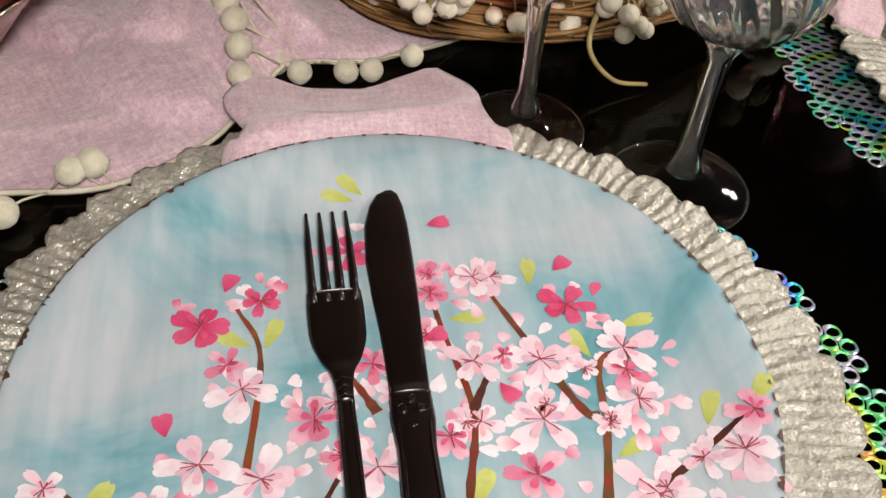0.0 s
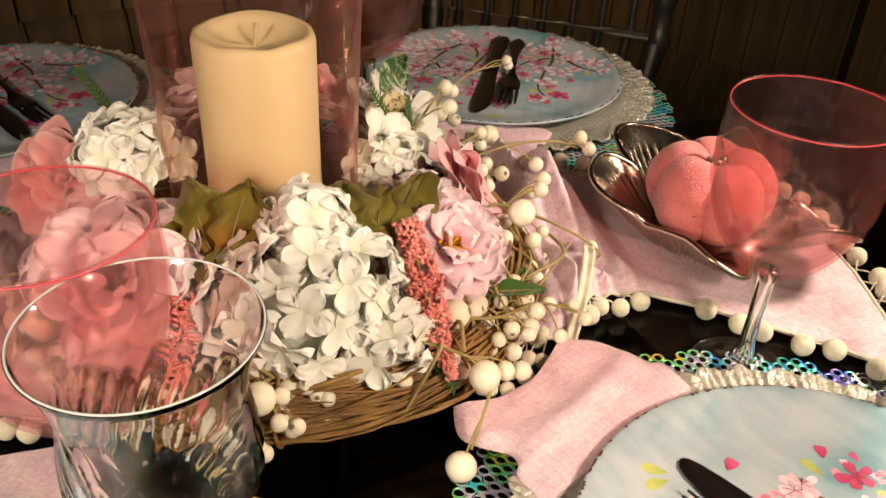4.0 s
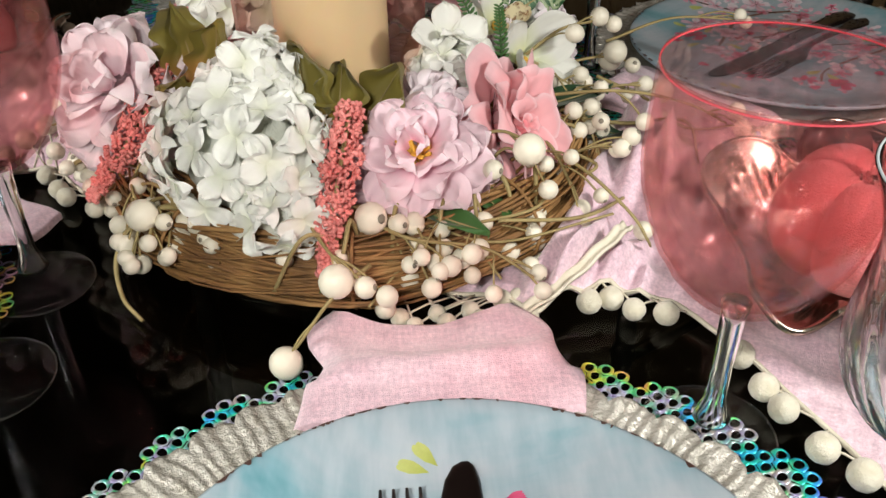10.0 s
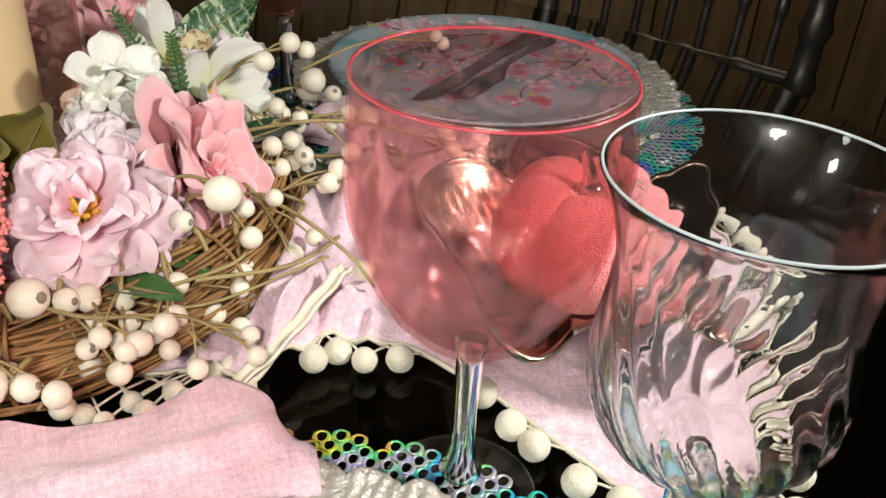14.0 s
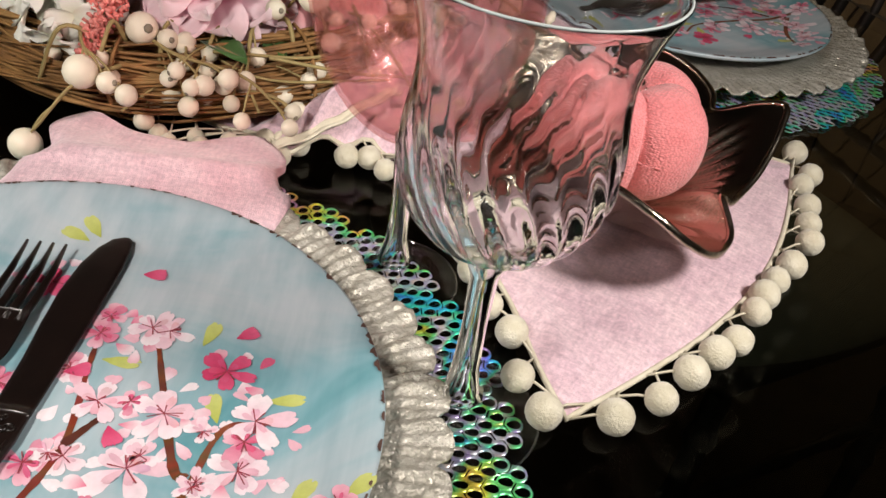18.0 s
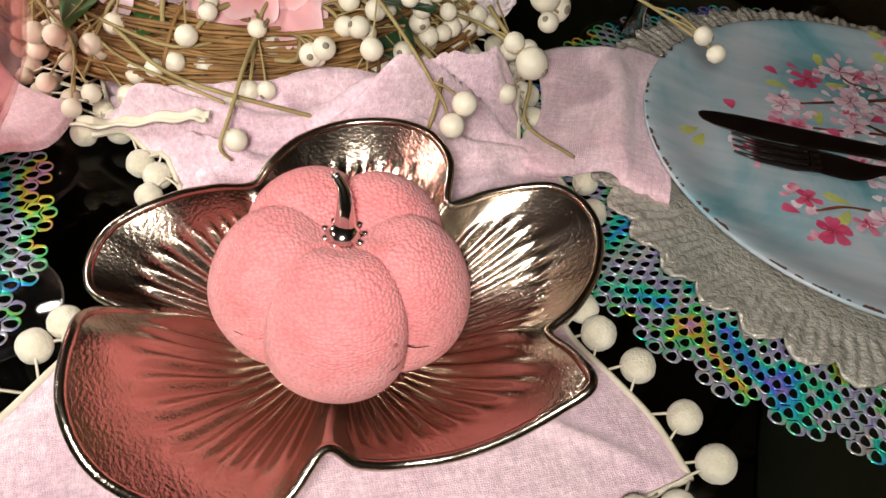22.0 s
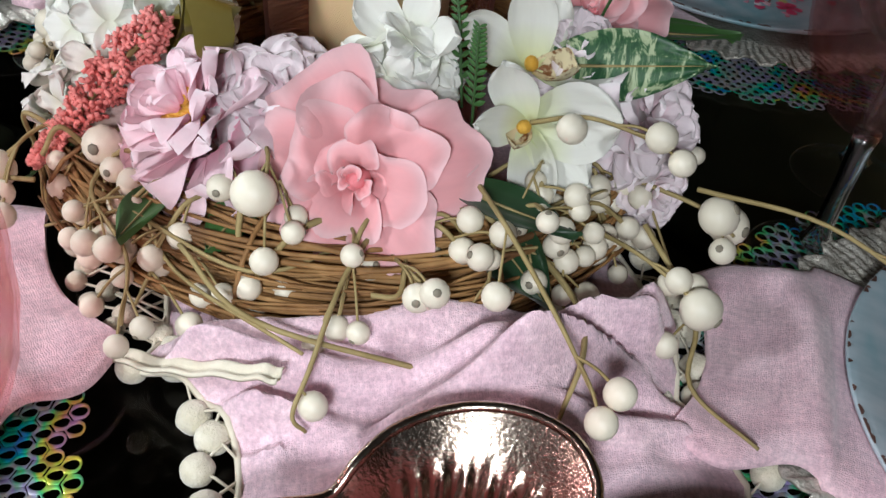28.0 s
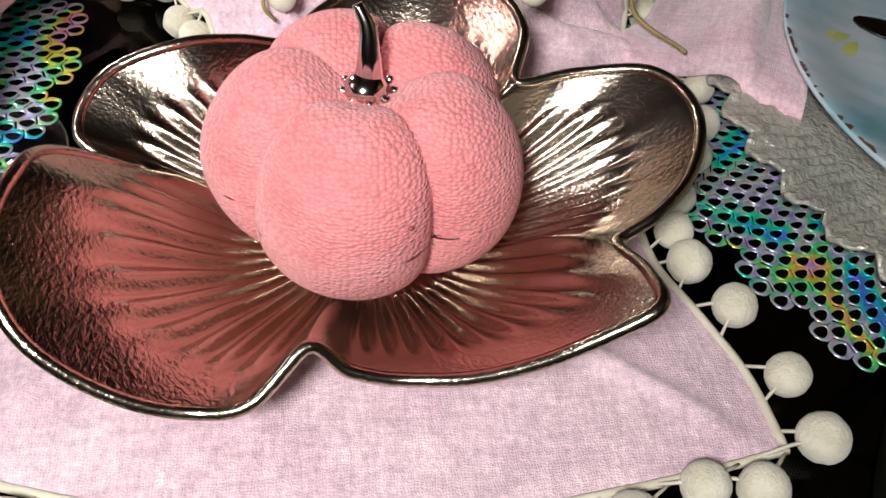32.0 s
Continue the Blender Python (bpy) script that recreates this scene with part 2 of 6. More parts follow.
M_TABLE = thin_glass("dark_table_glass", (0.52, 0.53, 0.50), rough=0.03, low=0.02, high=0.5, power=4.0)
M_FLOOR = surface("dark_floor_boards", [(0.3, (0.016, 0.009, 0.006)), (0.7, (0.036, 0.022, 0.013))], 3, 0.5, relief=0.2, relief_scale=60, stretch=(1, 12, 1))
M_PANEL = surface("brown_wall_boards", [(0.3, (0.16, 0.11, 0.06)), (0.7, (0.27, 0.20, 0.12))], 4, 0.6, relief=0.3, relief_scale=50, stretch=(6, 6, 0.7), per_object=0.12)
M_GAP = surface("dark_joint", [(0.3, (0.02, 0.013, 0.008)), (0.7, (0.035, 0.022, 0.014))], 5, 0.8)
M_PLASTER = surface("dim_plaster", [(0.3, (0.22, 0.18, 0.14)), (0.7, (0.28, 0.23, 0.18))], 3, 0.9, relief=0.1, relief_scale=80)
M_SILVERWOOD = surface("silver_painted_wood", [(0.3, (0.09, 0.082, 0.075)), (0.7, (0.17, 0.16, 0.145))], 20, 0.35, metal=0.7, relief=0.15, relief_scale=150)
M_CUSHION = surface("grey_green_vinyl", [(0.3, (0.24, 0.25, 0.19)), (0.7, (0.32, 0.33, 0.26))], 14, 0.5, relief=0.15, relief_scale=300)
M_VELVET = woven("pink_velvet", (0.96, 0.75, 0.78), (0.80, 0.58, 0.65), 300, 26, 0.5, 7.0)
M_LINEN = woven("rose_linen", (0.92, 0.70, 0.74), (0.80, 0.55, 0.61), 300, 60, 0.5, 2.0)
M_POM = surface("cream_wool", [(0.3, (0.62, 0.57, 0.42)), (0.7, (0.78, 0.74, 0.60))], 120, 0.95, relief=0.8, relief_scale=900, size=0.001, sheen=0.4)
M_CORD = surface("cream_cord", [(0.3, (0.60, 0.55, 0.42)), (0.7, (0.74, 0.69, 0.56))], 90, 0.9, relief=0.4, relief_scale=700)
M_CHARGER = surface("champagne_silver", [(0.3, (0.46, 0.44, 0.37)), (0.7, (0.64, 0.62, 0.55))], 90, 0.27, metal=0.42, relief=1.0, relief_scale=330, size=0.0022)
M_FOIL = foil("rainbow_foil")
M_CUTLERY = surface("black_polished_steel", [(0.3, (0.004, 0.0025, 0.002)), (0.7, (0.011, 0.006, 0.005))], 30, 0.28, metal=0.0, relief=0.1, relief_scale=120)
M_DISH = surface("dark_nickel", [(0.3, (0.42, 0.34, 0.27)), (0.7, (0.62, 0.53, 0.44))], 22, 0.19, metal=1.0, relief=0.45, relief_scale=620, size=0.0006)


def knit(name, light, dark):
    """Coarse woven cloth: rows of small raised stitches."""
    m, t, b = nodes_of(name)
    vec = coords(t, scale=(1, 1, 1.7))
    v = t.nodes.new("ShaderNodeTexVoronoi")
    v.inputs["Scale"].default_value, v.inputs["Randomness"].default_value = 560, 0.7
    link(t, vec, v.inputs["Vector"])
    col = ramp(t, noise_of(t, vec, 40, 4), [(0.3, dark), (0.7, light)])
    # shade in the pits between stitches, put into the colour
    pit_shade = ramp(t, v.outputs["Distance"], [(0.25, (1.04, 1.04, 1.04)), (0.75, (0.80, 0.77, 0.77))])
    link(t, mix(t, 1.0, col, pit_shade, "MULTIPLY"), b.inputs["Base Color"])
    b.inputs["Roughness"].default_value, b.inputs["Sheen Weight"].default_value = 0.9, 0.25
    n = bump(t, v.outputs["Distance"], b, 0.65, 0.0014)
    n.invert = True
    return m


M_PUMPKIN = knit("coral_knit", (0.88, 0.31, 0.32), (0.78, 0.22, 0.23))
M_SEAM = surface("dark_thread", [(0.3, (0.22, 0.06, 0.05)), (0.7, (0.32, 0.09, 0.08))], 60, 0.9)
M_SILVER = surface("bright_silver", [(0.3, (0.60, 0.57, 0.53)), (0.7, (0.80, 0.78, 0.75))], 40, 0.13, metal=1.0, relief=0.1, relief_scale=200)
M_TWIG = surface("brown_vine", [(0.3, (0.10, 0.044, 0.014)), (0.52, (0.28, 0.145, 0.046)), (0.75, (0.44, 0.26, 0.095))], 30, 0.7, relief=0.5, relief_scale=300)
M_STEM = surface("olive_wire_stem", [(0.3, (0.25, 0.19, 0.07)), (0.7, (0.40, 0.32, 0.14))], 60, 0.7, relief=0.3, relief_scale=400)
M_BERRY = surface("ivory_berry", [(0.3, (0.72, 0.66, 0.50)), (0.7, (0.84, 0.80, 0.67))], 60, 0.38, relief=0.15, relief_scale=300, per_object=0.08)
M_BERRYEYE = surface("grey_berry_eye", [(0.3, (0.16, 0.14, 0.10)), (0.7, (0.30, 0.27, 0.20))], 200, 0.7)
M_CANDLE = surface("ivory_wax", [(0.3, (0.82, 0.76, 0.46)), (0.7, (0.88, 0.84, 0.55))], 18, 0.45, relief=0.08, relief_scale=90, sub=0.15)
M_WICK = surface("burnt_wick", [(0.3, (0.6, 0.5, 0.35)), (0.7, (0.75, 0.65, 0.5))], 90, 0.9)
M_HURRICANE = thin_glass("pink_hurricane_glass", (0.97, 0.86, 0.81), relief=0.6, relief_scale=26, low=0.05, high=0.85, power=1.8, haze=0.6, shine=(0.85, 0.50, 0.46))
M_PINKGLASS = cast_glass("pink_hammered_glass", (0.972, 0.80, 0.80), 1.16, 0.86, 0.022, 0.34, 0.018, 0.5, 100)
M_PINKRIM = surface("red_glass_rim", [(0.3, (0.62, 0.08, 0.11)), (0.7, (0.74, 0.15, 0.17))], 30, 0.1)
M_CLEARTHIN = thin_glass("clear_foot_glass", (0.985, 0.985, 0.98), low=0.03, high=0.28, haze=0.03)
M_FOOTEDGE = thin_glass("clear_foot_edge", (0.95, 0.96, 0.95), low=0.08, high=0.5, power=1.5, haze=0.08)
M_CRYSTALWALL = cast_glass("fluted_crystal_wall", (0.995, 1.0, 0.995), 1.36, 0.0, 0.010, 0.22, 0.024)
M_STEMGLASS = cast_glass("clear_stem_glass", (0.99, 0.99, 0.985), 1.33, 0.0, 0.035, 0.25, 0.022)
M_RIMGLASS = surface("pale_glass_edge", [(0.3, (0.50, 0.57, 0.57)), (0.7, (0.62, 0.68, 0.68))], 40, 0.08)
M_PAINT, _, _ = painted("brushed_blossom_paint", 0.3)

# ---- shapes ----
def sheet(nu, nv, fn, wrap=False):
    """A net of points fn(u, v), u and v from 0 to 1; wrap closes it along u."""
    vs = [tuple(fn(i / (nu if wrap else nu - 1), j / (nv - 1))) for j in range(nv) for i in range(nu)]
    fs = []
    for j in range(nv - 1):
        for i in range(nu if wrap else nu - 1):
            k = (i + 1) % nu
            fs.append((j * nu + i, j * nu + k, (j + 1) * nu + k, (j + 1) * nu + i))
    return vs, fs


def lathe(profile, n, fn=None):
    """A turned form from (radius, height) pairs; fn(angle, radius, height) may reshape it."""
    rows = len(profile)

    def at(u, v):
        r, z = profile[round(v * (rows - 1))]
        a = 2 * math.pi * u
        if fn:
            r, z, a = fn(a, r, z)
        return r * math.cos(a), r * math.sin(a), z

    return sheet(n, rows, at, True)


def smooth_line(points, n):
    """Points along a smooth curve through the given ones."""
    p = [Vector(q) for q in points]
    p = [p[0] * 2 - p[1]] + p + [p[-1] * 2 - p[-2]]
    out = []
    for i in range(1, len(p) - 2):
        for s in range(n):
            t = s / n
            a, b, c, d = p[i - 1 : i + 3]
            out.append(0.5 * ((2 * b) + (c - a) * t + (2 * a - 5 * b + 4 * c - d) * t * t + (3 * b - a - 3 * c + d) * t ** 3))
    return out + [p[-2]]


def tube(points, radius, sides=6, cap=True):
    """A round bar along points; radius is a number or a list of one per point."""
    p = [Vector(q) for q in points]
    rad = radius if isinstance(radius, (list, tuple)) else [radius] * len(p)
    vs, fs = [], []
    side = None
    for i, q in enumerate(p):
        d = (p[min(i + 1, len(p) - 1)] - p[max(i - 1, 0)]).normalized()
        if side is None or abs(side.dot(d)) > 0.99:
            side = d.orthogonal().normalized()
        side = (side - d * side.dot(d)).normalized()
        up = d.cross(side)
        for k in range(sides):
            a = 2 * math.pi * k / sides
            vs.append(tuple(q + (side * math.cos(a) + up * math.sin(a)) * rad[i]))
    for i in range(len(p) - 1):
        for k in range(sides):
            m = (k + 1) % sides
            fs.append((i * sides + k, i * sides + m, (i + 1) * sides + m, (i + 1) * sides + k))
    if cap:
        fs.append(tuple(range(sides))[::-1])
        fs.append(tuple((len(p) - 1) * sides + k for k in range(sides)))
    return vs, fs


def ball(r, n=14, m=9, squash=1.0, centre=(0, 0, 0)):
    return lathe([(max(r * math.sin(math.pi * j / m), 1e-5), -r * squash * math.cos(math.pi * j / m)) for j in range(m + 1)], n) if centre == (0, 0, 0) else moved(ball(r, n, m, squash), Matrix.Translation(centre))


def box(x, y, z, sx, sy, sz, b=0.0):
    bm = bmesh.new()
    bmesh.ops.create_cube(bm, size=1, matrix=Matrix.Translation((x, y, z)) @ Matrix.Diagonal((sx, sy, sz, 1)))
    if b:
        bmesh.ops.bevel(bm, geom=bm.edges[:], offset=b, segments=2, affect="EDGES", profile=0.6)
    bm.verts.index_update()
    out = [tuple(v.co) for v in bm.verts], [tuple(v.index for v in f.verts) for f in bm.faces]
    bm.free()
    return out


def moved(g, m):
    return [tuple(m @ Vector(v)) for v in g[0]], g[1]


def joined(parts):
    vs, fs = [], []
    for v, f in parts:
        k = len(vs)
        vs += v
        fs += [tuple(i + k for i in q) for q in f]
    return vs, fs


def solid(g, outline_rows, drop):
    """Gives an open net a second side, drop below, and closes its border."""
    v, f = g
    n = len(v)
    low = [(x, y, z - drop) for x, y, z in v]
    count = {}
    for q in f:
        for a, b in zip(q, q[1:] + q[:1]):
            count[(a, b)] = count.get((a, b), 0) + 1
    rim = [(b, a, a + n, b + n) for (a, b) in count if (b, a) not in count]
    return v + low, f + [tuple(i + n for i in q[::-1]) for q in f] + rim


def mesh_of(name, g, material, smooth=True, crease=0):
    me = bpy.data.meshes.new(name)
    me.from_pydata(g[0], [], g[1])
    if smooth:
        me.polygons.foreach_set("use_smooth", [True] * len(me.polygons))
    me.materials.append(material)
    me.update()
    if crease:
        me.set_sharp_from_angle(angle=radians(crease))
    return me


def part(name, g, material, parent=None, label="", smooth=True, m=None):
    """One mesh object; g is a net (points, faces) or a ready mesh."""
    ob = new(name, g if isinstance(g, bpy.types.Mesh) else mesh_of(name, g, material, smooth))
    ob.parent = parent
    if m is not None:
        ob.matrix_basis = m
    return tagged(ob, label=label)


def thing(name, m, label, category, group="", kind=""):
    ob = new(name)
    ob.empty_display_size = 0.02
    ob.matrix_basis = m
    return tagged(ob, label, category, group, kind)


def structure(name, g, material, label, category, smooth=False):
    return tagged(part(name, g, material, None, label, smooth), category=category, kind="structure")


# ---- room ----
FLOOR = -0.752
structure("floor", box(0, 0, FLOOR - 0.03, 5.0, 5.0, 0.06), M_FLOOR, "dark brown wooden floor boards under the table", "floor")
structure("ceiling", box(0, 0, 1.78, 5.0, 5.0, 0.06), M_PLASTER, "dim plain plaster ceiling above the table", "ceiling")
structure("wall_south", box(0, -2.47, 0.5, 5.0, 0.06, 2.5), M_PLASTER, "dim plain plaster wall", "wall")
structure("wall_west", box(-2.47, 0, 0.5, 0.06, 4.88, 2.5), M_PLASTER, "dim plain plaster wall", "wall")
wall_n = structure("wall_north", box(0, 1.67, 0.5, 5.0, 0.04, 2.5), M_GAP, "brown upright wooden boards on a back wall", "wall")
wall_e = structure("wall_east", box(1.97, 0, 0.5, 0.04, 3.3, 2.5), M_GAP, "brown upright wooden boards on a side wall", "wall")
plank = mesh_of("plank", box(0, 0, 0, 0.112, 0.018, 2.5, 0.003), M_PANEL, False)
for i in range(38):
    part("plank", plank, None, wall_n, m=Matrix.Translation((-2.25 + 0.118 * i, 1.641, 0.5)))
for i in range(27):
    part("plank", plank, None, wall_e, m=Matrix.Translation((1.941, -1.55 + 0.118 * i, 0.5)) @ pose(0, 0, 0, 0, 0, 90))

# ---- table ----
table = thing("glass_table", Matrix(), "round table with a dark glossy see-through glass top", "table")
R_TOP = 0.70
part("tabletop", lathe([(0.0001, 0.0), (0.3, 0.0), (R_TOP - 0.004, 0.0), (R_TOP, -0.004), (R_TOP, -0.008), (R_TOP - 0.004, -0.012), (0.3, -0.012), (0.0001, -0.012)], 128), M_TABLE, table, "dark see-through glass top with a polished edge")
part("pedestal", lathe([(0.0001, -0.013), (0.13, -0.013), (0.13, -0.03), (0.05, -0.045), (0.04, -0.3), (0.045, -0.70), (0.05, -0.73), (0.055, FLOOR + 0.002), (0.0001, FLOOR + 0.002)], 40), M_GAP, table, "black turned pedestal")


# ---- chairs ----
def chair_at(x, y, turn, src=None):
    if src:
        return copy_thing(src, pose(x, y, FLOOR, 0, 0, turn))
    c = thing("chair", pose(x, y, FLOOR, 0, 0, turn), "silver bamboo-style chair with a grey-green buttoned cushion", "chair", "chairs round the table")
    seat = 0.43

    def rod(a, b, r, rings=3):
        a, b = Vector(a), Vector(b)
        prof, n = [], 24
        for i in range(n + 1):
            s = i / n
            near = min(abs(s - (k + 1) / (rings + 1)) for k in range(rings)) * (b - a).length
            prof.append(r * (1.35 if near < 0.008 else 1.0))
        return tube([a.lerp(b, i / n) for i in range(n + 1)], prof, 10)

    def pad(u, v):
        x0, y0 = (u - 0.5) * 2, (v - 0.5) * 2
        sx = x0 * math.sqrt(1 - 0.22 * y0 * y0)
        sy = y0 * math.sqrt(1 - 0.22 * x0 * x0)
        edge = max(abs(x0), abs(y0))
        h = 0.045 * (1 - edge ** 6)
        for bx in (-0.4, 0.4):
            for by in (-0.4, 0.4):
                h -= 0.016 * math.exp(-((x0 - bx) ** 2 + (y0 - by) ** 2) / 0.012)
        return sx * 0.205, sy * 0.20, seat + h

    part("cushion", mesh_of("cushion", solid(sheet(41, 41, pad), 0, 0.004), M_CUSHION, True, 70), None, c, "grey-green buttoned vinyl cushion")
    part("seat_frame", box(0, 0, seat - 0.016, 0.40, 0.39, 0.028, 0.006), M_SILVERWOOD, c)
    for sx in (-1, 1):
        part("leg", rod((sx * 0.185, 0.18, 0), (sx * 0.185, 0.18, seat), 0.015), M_SILVERWOOD, c)
        part("back_post", rod((sx * 0.185, -0.22, 0), (sx * 0.185, -0.19, 0.5), 0.016), M_SILVERWOOD, c)
        part("back_post", rod((sx * 0.185, -0.19, 0.5), (sx * 0.185, -0.235, 0.92), 0.016, 4), M_SILVERWOOD, c)
        part("stretcher", rod((sx * 0.185, 0.18, 0.2), (sx * 0.185, -0.21, 0.2), 0.01), M_SILVERWOOD, c)
    for z in (0.60, 0.68, 0.84, 0.91):
        yy = -0.19 - 0.045 * (z - 0.5) / 0.42
        part("rail", rod((-0.185, yy, z), (0.185, yy, z), 0.0105, 4), M_SILVERWOOD, c)
    for k in range(7):
        xx = -0.14 + 0.28 * k / 6
        part("spindle", rod((xx, -0.209, 0.68), (xx, -0.227, 0.84), 0.006, 1), M_SILVERWOOD, c)
    return c


chair = chair_at(0.40, 0.55, 148)
chair_at(0.33, -0.60, 32, chair)
chair_at(-0.42, -0.62, -28, chair)
chair_at(-0.40, 0.56, 212, chair)

# ---- runner ----
NEAR = [(-0.47, -0.085), (-0.40, -0.102), (-0.36, -0.116), (-0.325, -0.134), (-0.297, -0.138), (-0.257, -0.130), (-0.222, -0.106), (-0.195, -0.094), (-0.165, -0.104), (-0.13, -0.110), (0.0, -0.112), (0.10, -0.114), (0.165, -0.108), (0.19, -0.116), (0.205, -0.094), (0.228, -0.076), (0.262, -0.074), (0.29, -0.088), (0.31, -0.102), (0.335, -0.126), (0.362, -0.150), (0.387, -0.176), (0.413, -0.199)]
FARSIDE = [(-0.45, 0.15), (-0.40, 0.125), (-0.34, 0.10), (-0.28, 0.10), (-0.20, 0.115), (-0.12, 0.12), (0.0, 0.115), (0.10, 0.12), (0.17, 0.128), (0.225, 0.117), (0.262, 0.132), (0.30, 0.118), (0.335, 0.098), (0.362, 0.096), (0.388, 0.106), (0.416, 0.116), (0.443, 0.119)]
# pompoms of the trim that hang clear of the cloth, along and across the table
POM_SPOTS = [(-0.399, -0.120), (-0.381, -0.125), (-0.363, -0.135), (-0.201, -0.087), (-0.194, -0.102), (-0.171, -0.114), (-0.158, -0.120), (-0.130, -0.119), (0.187, -0.120), (0.187, -0.102), (0.216, -0.092), (0.227, -0.084), (0.242, -0.089), (0.260, -0.085), (0.304, -0.105), (0.319, -0.126), (0.330, -0.138), (0.350, -0.158), (0.369, -0.168), (0.385, -0.193), (0.404, -0.205), (0.431, -0.188), (0.444, -0.164), (0.450, -0.138), (0.456, -0.116), (0.462, -0.100), (0.464, -0.070), (0.464, -0.052), (0.466, -0.034), (0.470, -0.012), (0.474, 0.020), (0.469, 0.040), (0.464, 0.062), (0.455, 0.087), (0.457, 0.105), (0.441, 0.131), (0.417, 0.128), (0.387, 0.119), (0.366, 0.108)]
# small ones crowded beside the wreath
POM_SMALL = [(0.120, -0.149), (0.131, -0.152), (0.138, -0.137), (0.147, -0.143), (0.155, -0.127), (0.163, -0.131), (0.168, -0.110), (0.176, -0.104), (0.148, 0.141), (0.160, 0.138), (0.173, 0.133), (0.185, 0.127), (0.197, 0.122), (0.209, 0.116), (0.221, 0.110)]
# pompoms that lie folded back on top of the cloth
POM_TOPS = [(-0.329, -0.132, 0.0165), (-0.318, -0.131, 0.0165), (-0.229, -0.104, 0.020), (-0.222, -0.088, 0.021), (-0.216, -0.070, 0.022), (-0.212, -0.048, 0.024), (-0.205, -0.024, 0.026)]


def along(points, s):
    line = along.cache.setdefault(id(points), smooth_line([(x, y, 0) for x, y in points], 12))
    k = s * (len(line) - 1)
    i = min(int(k), len(line) - 2)
    return line[i].lerp(line[i + 1], k - i)


along.cache = {}


def bulge(s, v):
    """The short ends of the cloth bow outwards."""
    end = max(0.0, (abs(s - 0.5) - 0.36) / 0.14)
    return 0.030 * math.copysign(end * end, s - 0.5) * math.sin(math.pi * v)


def fold_height(x, y):
    """Soft gathers beside the wreath and the odd crease farther out."""
    g = math.exp(-((abs(x) - 0.212) / 0.042) ** 2)
    bend = 0.020 * noise.noise((x * 7, y * 7, 3.1)) + 0.16 * y * noise.noise((x * 3, 0.3, 8))
    a = 0.5 + 0.5 * math.sin((x + bend) * 290 + 5 * noise.noise((x * 10, y * 8, 1.7)))
    b = 0.5 + noise.noise(((x + bend) * 26 + y * 10, y * 12, 6.2))
    z = g * (0.019 * a * (0.8 + noise.noise((x * 12, y * 12, 4))) + 0.040 * max(b, 0) + 0.006 * (1 + noise.noise((x * 14, y * 9, 5))))
    if x > 0.12:
        # narrow wrinkles that run across the cloth between the wreath and the dish
        q = noise.noise(((x + bend) * 52 + y * 9, y * 13, 9.3))
        z += 0.011 * math.exp(-((x - 0.228) / 0.040) ** 2) * max(0.0, 1 - abs(q) * 3.2) * (0.6 + 0.8 * noise.noise((x * 10, y * 16, 2.2)))
    if x < -0.12:
        w = min(1.0, (-0.12 - x) / 0.06)
        z = z * (1 - 0.75 * w)
        # broad rolled folds, like pillows pressed together: middle, half length, half width, direction, height
        bx, by = x + 0.012 * noise.noise((x * 14, y * 14, 21.0)), y + 0.012 * noise.noise((x * 14, y * 14, 31.0))
        z += w * 0.007 * math.exp(-((x + 0.222) / 0.05) ** 2 - (y / 0.16) ** 2)
        for cx, cy, half, wide, way, tall in ((-0.222, 0.018, 0.056, 0.021, -73, 0.026), (-0.250, -0.028, 0.032, 0.019, -75, 0.017), (-0.268, -0.074, 0.046, 0.029, -70, 0.013), (-0.198, 0.072, 0.062, 0.017, -80, 0.024), (-0.184, -0.050, 0.040, 0.014, -82, 0.012), (-0.250, 0.078, 0.046, 0.020, -65, 0.018), (-0.292, 0.000, 0.045, 0.020, -60, 0.012)):
            c, q = math.cos(radians(way)), math.sin(radians(way))
            d = (((bx - cx) * c + (by - cy) * q) / half) ** 2 + (((by - cy) * c - (bx - cx) * q) / wide) ** 2
            z += w * tall * max(0.0, 1 - d) ** 0.5
    z += 0.0016 * (1 + noise.noise((x * 20, y * 20, 7))) + 0.0022 * max(0, 1 - abs(noise.noise((x * 9 + y * 12, y * 5 - x * 4, 2))) * 5)
    for cx, cy, ang, wide in ((0.34, -0.13, -0.9, 0.006), (0.37, -0.14, -0.75, 0.005), (0.40, -0.11, -0.6, 0.005), (0.41, 0.07, 0.9, 0.004)):
        d = (x - cx) * math.sin(ang) - (y - cy) * math.cos(ang)
        s = (x - cx) * math.cos(ang) + (y - cy) * math.sin(ang)
        z += 0.0035 * math.exp(-(d / wide) ** 2 - (s / 0.06) ** 2)
    return max(z, 0.0)


def cloth(u, v):
    a, b = along(NEAR, u), along(FARSIDE, u)
    p = a.lerp(b, v)
    x = p.x + bulge(u, v)
    inside = math.hypot(x - 0.015, p.y + 0.01) < 0.165
    hem = min(1.0, min(u, 1 - u) / 0.03, min(v, 1 - v) / 0.08)
    return x, p.y, 0.0042 + (0.0 if inside else fold_height(x, p.y)) * (0.35 + 0.65 * hem)


